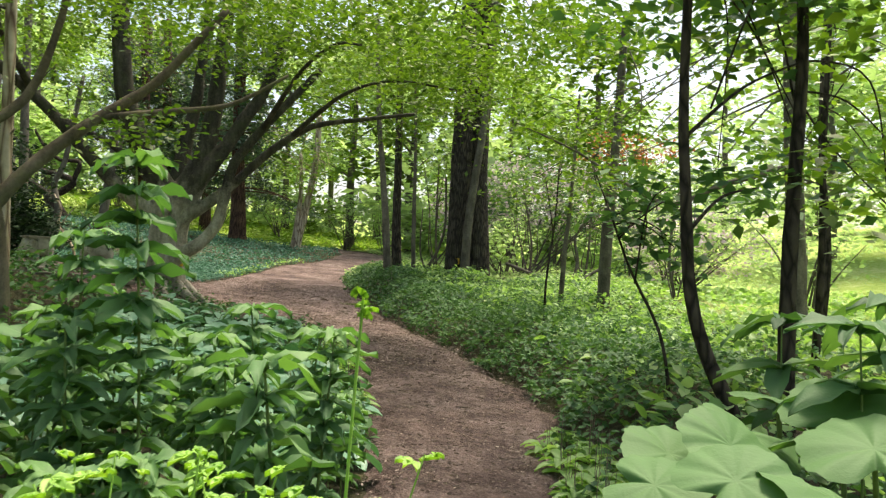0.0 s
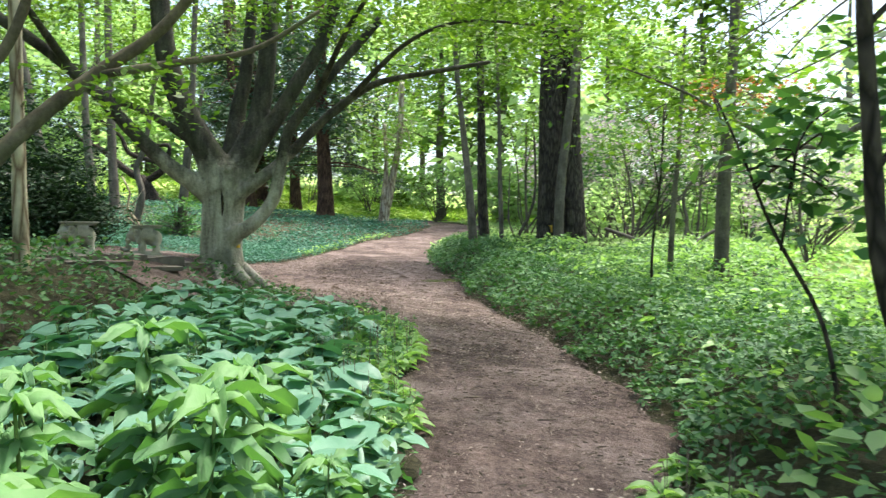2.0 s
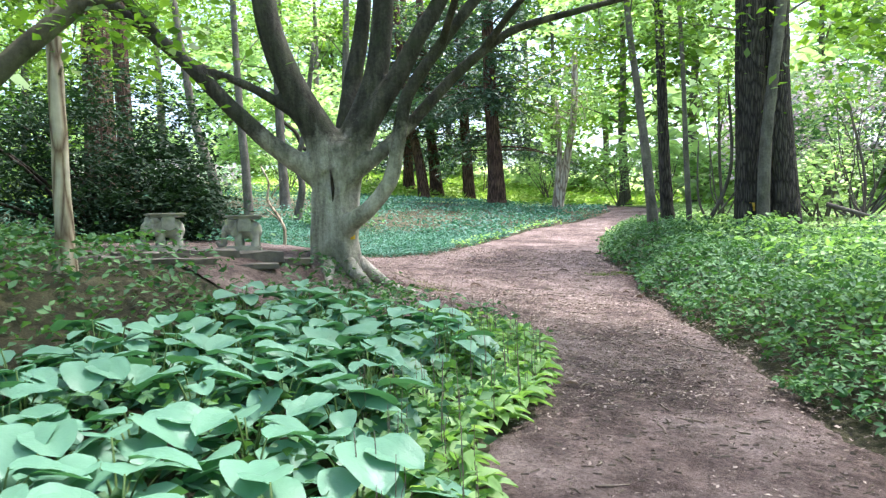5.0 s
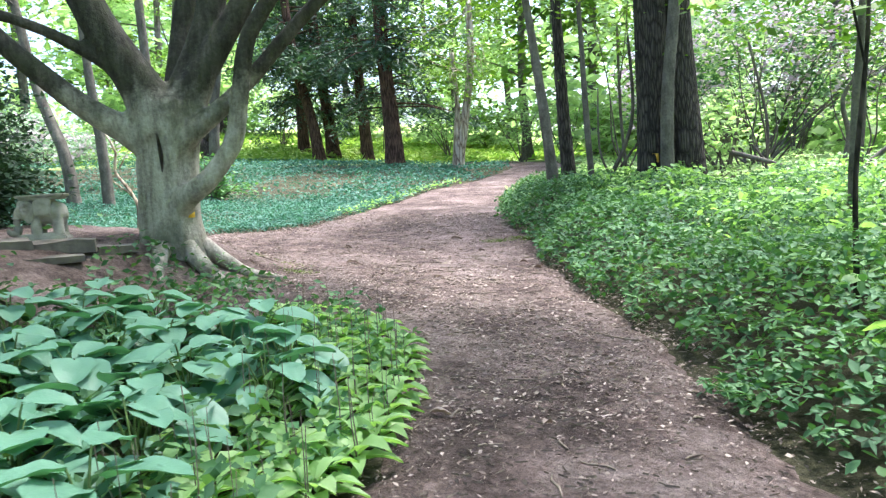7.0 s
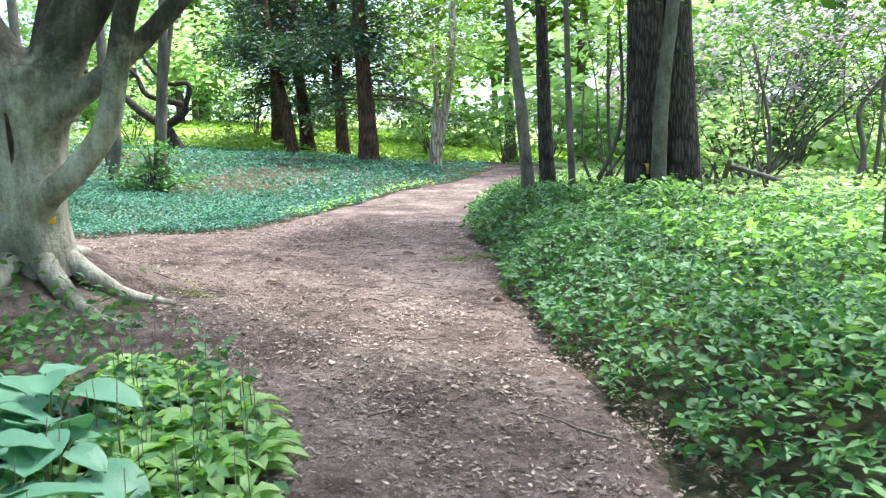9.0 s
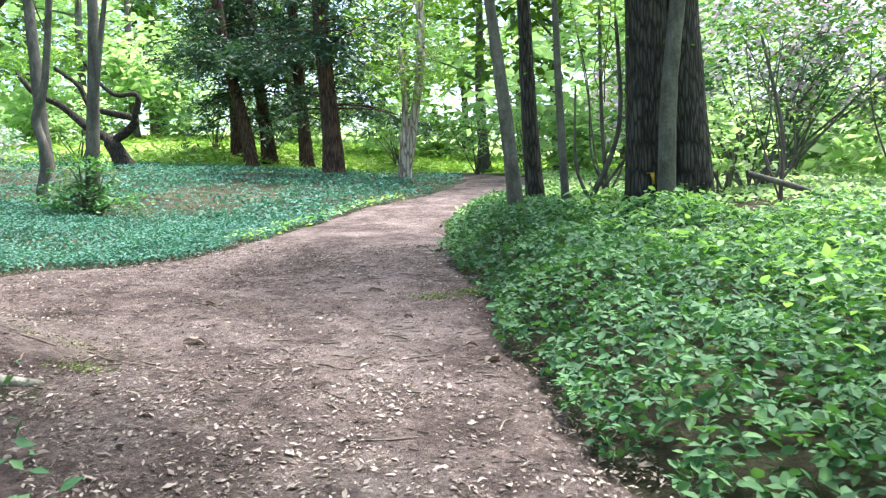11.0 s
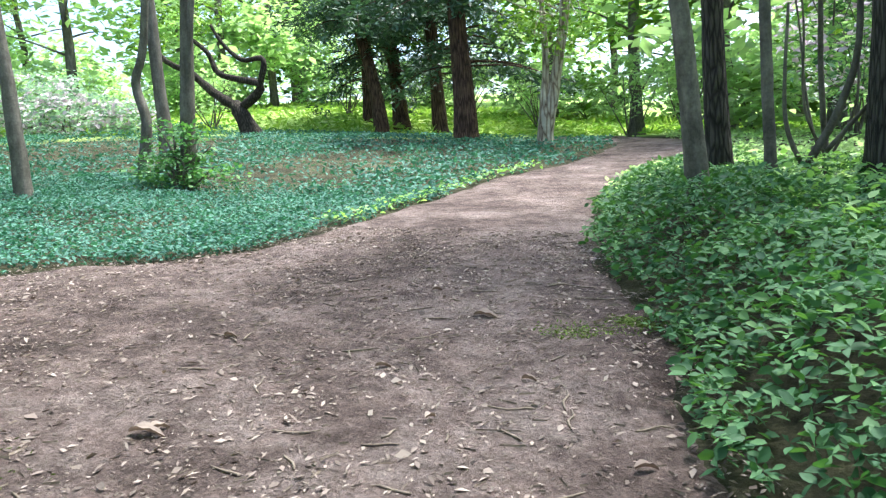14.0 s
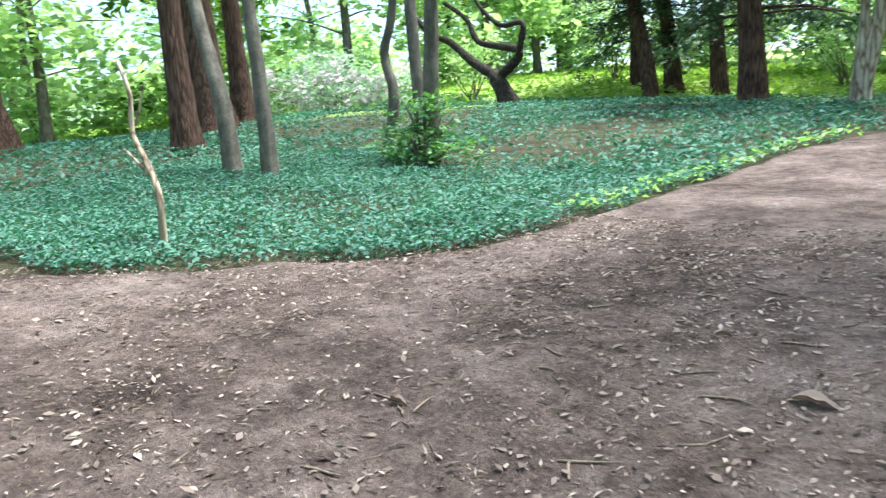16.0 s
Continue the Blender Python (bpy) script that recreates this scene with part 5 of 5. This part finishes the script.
def big_leaf(x, y, z, size, turn, tip, mat):
    """Round kidney-shaped leaf with a notch, scalloped rim and radiating ribs on a thick stalk."""
    base = tagged(empty("butterbur", x, y), "huge round pale-green butterbur leaf on a thick stalk", "plant", "butterburs")
    b = Builder()
    rings, n = 7, 66
    v, f = [(0, 0, 0)], []
    for j in range(1, rings + 1):
        for i in range(n):
            a = (i + .5) / n * 6.283
            notch = 1 - .62 * math.exp(-((min(a, 6.283 - a)) / .3) ** 2)
            r = size * j / rings * notch * (1 + (.025 * math.sin(a * 22) + .03 * math.sin(a * 7 + x) if j == rings else .015 * math.sin(a * 7 + x)))
            u = j / rings
            v.append((-r * math.cos(a), r * math.sin(a), size * (.14 * u - .2 * u * u) + size * u * (.05 * abs(math.sin(a * 5.5)) - .03) + .13 * size * u * noise.noise((math.cos(a) * 2, math.sin(a) * 2, x * 9))))
    for i in range(n):
        q = (i + 1) % n
        f.append((0, 1 + i, 1 + q))
        for j in range(rings - 1):
            f.append((1 + j * n + i, 1 + (j + 1) * n + i, 1 + (j + 1) * n + q, 1 + j * n + q))
    m = Euler((radians(tip[0] * 1.8 + 8), radians(tip[1] * 1.8), 0)).to_matrix() @ Euler((0, 0, radians(turn))).to_matrix()
    h = Vector((0, 0, (z - base.matrix_world.translation.z) * .9))
    b.add([m @ Vector(p) + h for p in v], f)
    b.make("leaf", mat, base)
    s = Builder()
    s.tube([(0, 0, -.06), (.04, .03, h.z * .5), h - Vector((0, 0, .004))], (.016, .013, .009), 7, 0, 0, False)
    s.make("stalk", STEM, base)


BUTTERBUR = leaf_material("butterbur_leaf", (0.055, 0.135, 0.05), (0.09, 0.195, 0.068), (0.135, 0.265, 0.09), (1, 1.15, .45), .65, .28)
for q in ((1.0, 2.45, .96, .21, 20, (8, -6)), (1.3, 2.4, .92, .24, 200, (-5, 10)), (.88, 2.0, .78, .2, 100, (6, 8)), (1.28, 2.05, .86, .24, 300, (10, 4)), (1.6, 2.7, 1.02, .26, 60, (4, -8)), (1.2, 3.0, .95, .22, 150, (12, 10)), (1.42, 3.35, .92, .25, 250, (4, 12)), (1.75, 3.2, 1.05, .24, 20, (14, -10)), (1.62, 2.2, 1.0, .25, 130, (12, 4)), (1.3, 3.7, .7, .22, 20, (8, 8)), (1.75, 3.8, 1.0, .24, 300, (-6, 6)), (1.05, 1.55, .75, .2, 45, (4, 4)), (.68, 2.3, .8, .19, 210, (6, 2)), (.82, 2.75, .84, .2, 330, (8, -4)), (.98, 3.1, .88, .2, 120, (10, 6))):
    big_leaf(*q, BUTTERBUR)
broad = tall_herb(5, 1.3, 4, HERB_LEAF, .34, .13, 6)
broad.matrix_world = pose(1.8, 3.15, ground(1.8, 3.15))
copy_thing(broad, pose(2.2, 3.5, ground(2.2, 3.5), 0, 0, 40))
copy_thing(broad, pose(1.95, 4.1, ground(1.95, 4.1) - .1, 0, 0, 100))
# lime herbs between the big leaves and the path
spots = [(.95 + .5 * rr.random(), 4.0 + 3.2 * rr.random()) for _ in range(26)]
for x, y in spots:
    m = pose(x, y, ground(x, y), 0, 0, rr.uniform(0, 360)) @ Matrix.Scale(rr.uniform(.7, 1.0), 4)
    c = copy_thing(prim[1], m)
    c.scale = m.to_scale()
# strappy hosta by the yew
for i, (x, y) in enumerate(((-5.2, 6.6), (-5.7, 7.4), (-4.9, 6.0), (-5.9, 8.2), (-5.5, 5.6))):
    copy_thing(hs[i % 3], pose(x, y, ground(x, y) + .1, 0, 0, i * 70))


# ---- statues and stone edging ----
def statue(x, y, turn, seed, label):
    """Stone elephant on a plinth, head to -x, with a cloth on its back and a slab on top."""
    base = tagged(empty("elephant_statue", x, y, None, turn), label, "statue", "stone statues")

    def piece(name, shapes, mat, voxel=0.0):
        bm = bmesh.new()
        for kind, c, size, tilt in shapes:
            m = Matrix.Translation(c) @ Euler((0, radians(tilt), 0)).to_matrix().to_4x4() @ Matrix.Diagonal((*size, 1))
            if kind == "ball":
                bmesh.ops.create_icosphere(bm, subdivisions=3, radius=1, matrix=m)
            elif kind == "leg":
                bmesh.ops.create_cone(bm, cap_ends=True, segments=14, radius1=1.12, radius2=.9, depth=2, matrix=m)
            else:
                made = bmesh.ops.create_cube(bm, size=2, matrix=m)
                bmesh.ops.bevel(bm, geom=list({e for q in made["verts"] for e in q.link_edges}), offset=.012, segments=2, affect="EDGES")
        for q in bm.verts:
            q.co += .007 * noise.noise_vector(q.co * 11 + Vector((seed, 0, 0)))
        me = bpy.data.meshes.new(name)
        bm.to_mesh(me)
        bm.free()
        me.materials.append(mat)
        ob = new(name, me)
        ob.parent = base
        if voxel:
            r = ob.modifiers.new("fuse", "REMESH")
            r.mode, r.voxel_size, r.use_smooth_shade = "VOXEL", voxel, True

    piece("plinth", [("box", (0, 0, .035), (.25, .16, .05), 0), ("box", (0, 0, .10), (.225, .14, .02), 0)], STONE)
    body = [("ball", (.06, 0, .34), (.19, .14, .13), 0), ("ball", (.15, 0, .31), (.11, .135, .14), 0), ("ball", (-.15, 0, .37), (.095, .10, .11), 0), ("ball", (-.17, 0, .44), (.06, .075, .05), 0)]
    for sy in (-.085, .085):
        body += [("leg", (.17, sy, .2), (.052, .05, .11), 0), ("leg", (-.04, sy, .2), (.05, .048, .11), 0)]
        body += [("ball", (-.21, sy * .8, .38), (.018, .018, .018), 0)]
    # the trunk hangs, then curls forward and up
    for i in range(16):
        u = i / 15
        px, pz = (-.22 - .03 * math.sin(u * 3.1), .37 - .2 * u / .6) if u < .6 else (-.225 - .055 * (1 - math.cos((u - .6) * 7)), .17 - .04 * math.sin((u - .6) * 7))
        body.append(("ball", (px, 0, pz), (.042 - .018 * u, .042 - .016 * u, .036), 0))
    for sy in (-.05, .05):
        body += [("ball", (-.25, sy, .29), (.045, .012, .012), 25)]
    piece("body", body, STONE, .011)
    ears = []
    for sy in (-.125, .125):
        ears += [("ball", (-.11, sy, .37), (.075, .022, .10), 12), ("ball", (-.09, sy * 1.06, .30), (.05, .018, .07), 20), ("ball", (-.13, sy * 1.1, .43), (.045, .022, .035), 0)]
        ears += [("ball", (-.14 + .02 * math.cos(k), sy * 1.12, .37 + .045 * math.sin(k)), (.014, .014, .014), 0) for k in range(6)]
    piece("ear", ears, STONE, .009)
    piece("saddle_cloth", [("box", (.04, 0, .39), (.085, .152, .085), 0), ("box", (.04, 0, .31), (.09, .157, .012), 0)], STONE)
    piece("top_slab", [("box", (.03, 0, .485), (.21, .15, .016), 0), ("box", (.03, 0, .512), (.24, .17, .014), 0)], STONE)


statue(-5.89, 12.75, 30, 1, "weathered stone elephant carrying a slab on its back")
statue(-6.5, 11.95, 50, 2, "mossy weathered stone elephant beside the yew")


def slab(x, y, sx, sy, sz, turn, seed):
    bm = bmesh.new()
    bmesh.ops.create_cube(bm, size=1, matrix=Matrix.Diagonal((sx, sy, sz, 1)))
    bmesh.ops.subdivide_edges(bm, edges=bm.edges[:], cuts=3, use_grid_fill=True)
    for q in bm.verts:
        q.co += .035 * noise.noise_vector(q.co * 4 + Vector((seed, seed, 0)))
    me = bpy.data.meshes.new("edging_slab")
    bm.to_mesh(me)
    bm.free()
    me.materials.append(SLATE)
    ob = tagged(new("edging_slab", me), "flat dark weathered slab edging the raised bed", "stone", "edging slabs")
    ob.matrix_world = pose(x, y, ground(x, y) + sz * .3, 3, 2, turn)


for i, q in enumerate(((-5.55, 12.55, .7, .3, .13, 40), (-5.3, 13.05, .5, .25, .1, 75), (-5.95, 12.1, .7, .32, .12, 48), (-6.2, 11.4, .8, .3, .1, 60), (-5.35, 12.2, .6, .25, .07, 50), (-6.4, 10.7, .7, .3, .08, 75), (-5.75, 11.3, .9, .2, .07, 62))):
    slab(*q, i)

# ---- sticks, dry leaves and moss on the dirt ----
rr = random.Random(77)
STICKS = ((-2.6, 16.2, .2, 20), (-1.7, 16.0, .35, 50), (-2.9, 18.2, .0, 0), (-1.9, 17.0, .25, 100), (-2.4, 15.5, .2, 160), (-1.5, 14.2, .3, 30), (-1.2, 12.4, .3, 60), (-.6, 11.2, .2, 15), (-4.1, 15.2, .35, 170), (-.1, 12.6, .5, 150), (-2.1, 19.0, .4, 5), (-2.4, 19.4, .35, 170), (-2.2, 19.8, .3, 12), (-.9, 14.6, .25, 80), (-3.6, 16.6, .2, 120), (-2.0, 14.6, .2, 140), (-.2, 9.6, .25, 110), (.3, 8.0, .2, 40), (-1.1, 15.6, .15, 10))
STICKS += tuple((rr.uniform(-4.6, -1.4), rr.uniform(14.6, 20.4), rr.uniform(.07, .26), rr.uniform(0, 180)) for _ in range(56))
STICKS += tuple((rr.uniform(-.9, .7), rr.uniform(8, 12), rr.uniform(.06, .18), rr.uniform(0, 180)) for _ in range(16))
for x, y, n, a in STICKS:
    if n == 0 or not on_path(x, y):
        continue
    d = Vector((math.cos(radians(a)), math.sin(radians(a)), 0)) * n * .5
    q = []
    for s in (-1, -.3, .4, 1):
        w = Vector((x, y, 0)) + d * s + Vector((rr.uniform(-.02, .02), rr.uniform(-.02, .02), 0))
        q.append((w.x, w.y, ground(w.x, w.y) + .062 + .028 * noise.noise((w.x * 1.1, w.y * 1.1, 4)) + .016 * noise.noise((w.x * 4, w.y * 4, 2))))
    b = Builder()
    b.tube(q, (.006, .007, .006, .003), 6, .2)
    tagged(b.make("fallen_stick", STICK), "short dry brown stick lying on the dirt path", "stick", "fallen sticks")
for x, y, s, a in ((-2.9, 18.3, .2, 5), (-1.44, 16.35, .12, 40), (-1.2, 15.9, .2, 60), (-.85, 13.2, .12, 90), (-3.77, 15.8, .18, 20), (-3.7, 15.85, .12, 70), (-3.1, 17.1, .1, 30), (-2.5, 16.5, .09, 80), (-4.4, 17.3, .1, 10), (-3.0, 15.2, .1, 140), (-1.0, 10.3, .12, 15), (-.35, 10.3, .1, 70), (-2.2, 17.2, .1, 0), (-3.5, 18.9, .1, 50), (-.55, 15.1, .16, 100)):
    b = Builder()
    v, f = blade(s, s * .4, .5, .3, 6, .2)
    m = Euler((rr.uniform(-.2, .2), 0, radians(a))).to_matrix()
    b.add([m @ Vector(p) + Vector((x, y, ground(x, y) + .085)) for p in v], f)
    tagged(b.make("dry_leaf", DEAD_LEAF), "curled dry tan leaf lying on the path", "leaf", "dry leaves")
MOSS = leaf_material("moss", (0.09, 0.13, 0.03), (0.15, 0.2, 0.05), (0.22, 0.27, 0.08), (1, 1, .5), .9, .2)
pts = []
for cx, cy, rx, ry in ((-2.05, 18.2, .35, .2), (-1.75, 18.5, .2, .15), (-4.5, 15.3, .5, .18), (-4.2, 14.9, .4, .15)):
    for _ in range(700):
        x, y = cx + rr.gauss(0, rx * .5), cy + rr.gauss(0, ry * .5)
        pts.append((x, y, ground(x, y) + .055))
p = np.array(pts)
u = rng.normal(size=p.shape) * .6
u[:, 2] += .7
L = rng.uniform(.015, .04, len(p))
tagged(leaf_cloud("moss_patch", p, u, L, L * .4, MOSS), "thin patches of green moss on the dirt", "moss", kind="stuff")
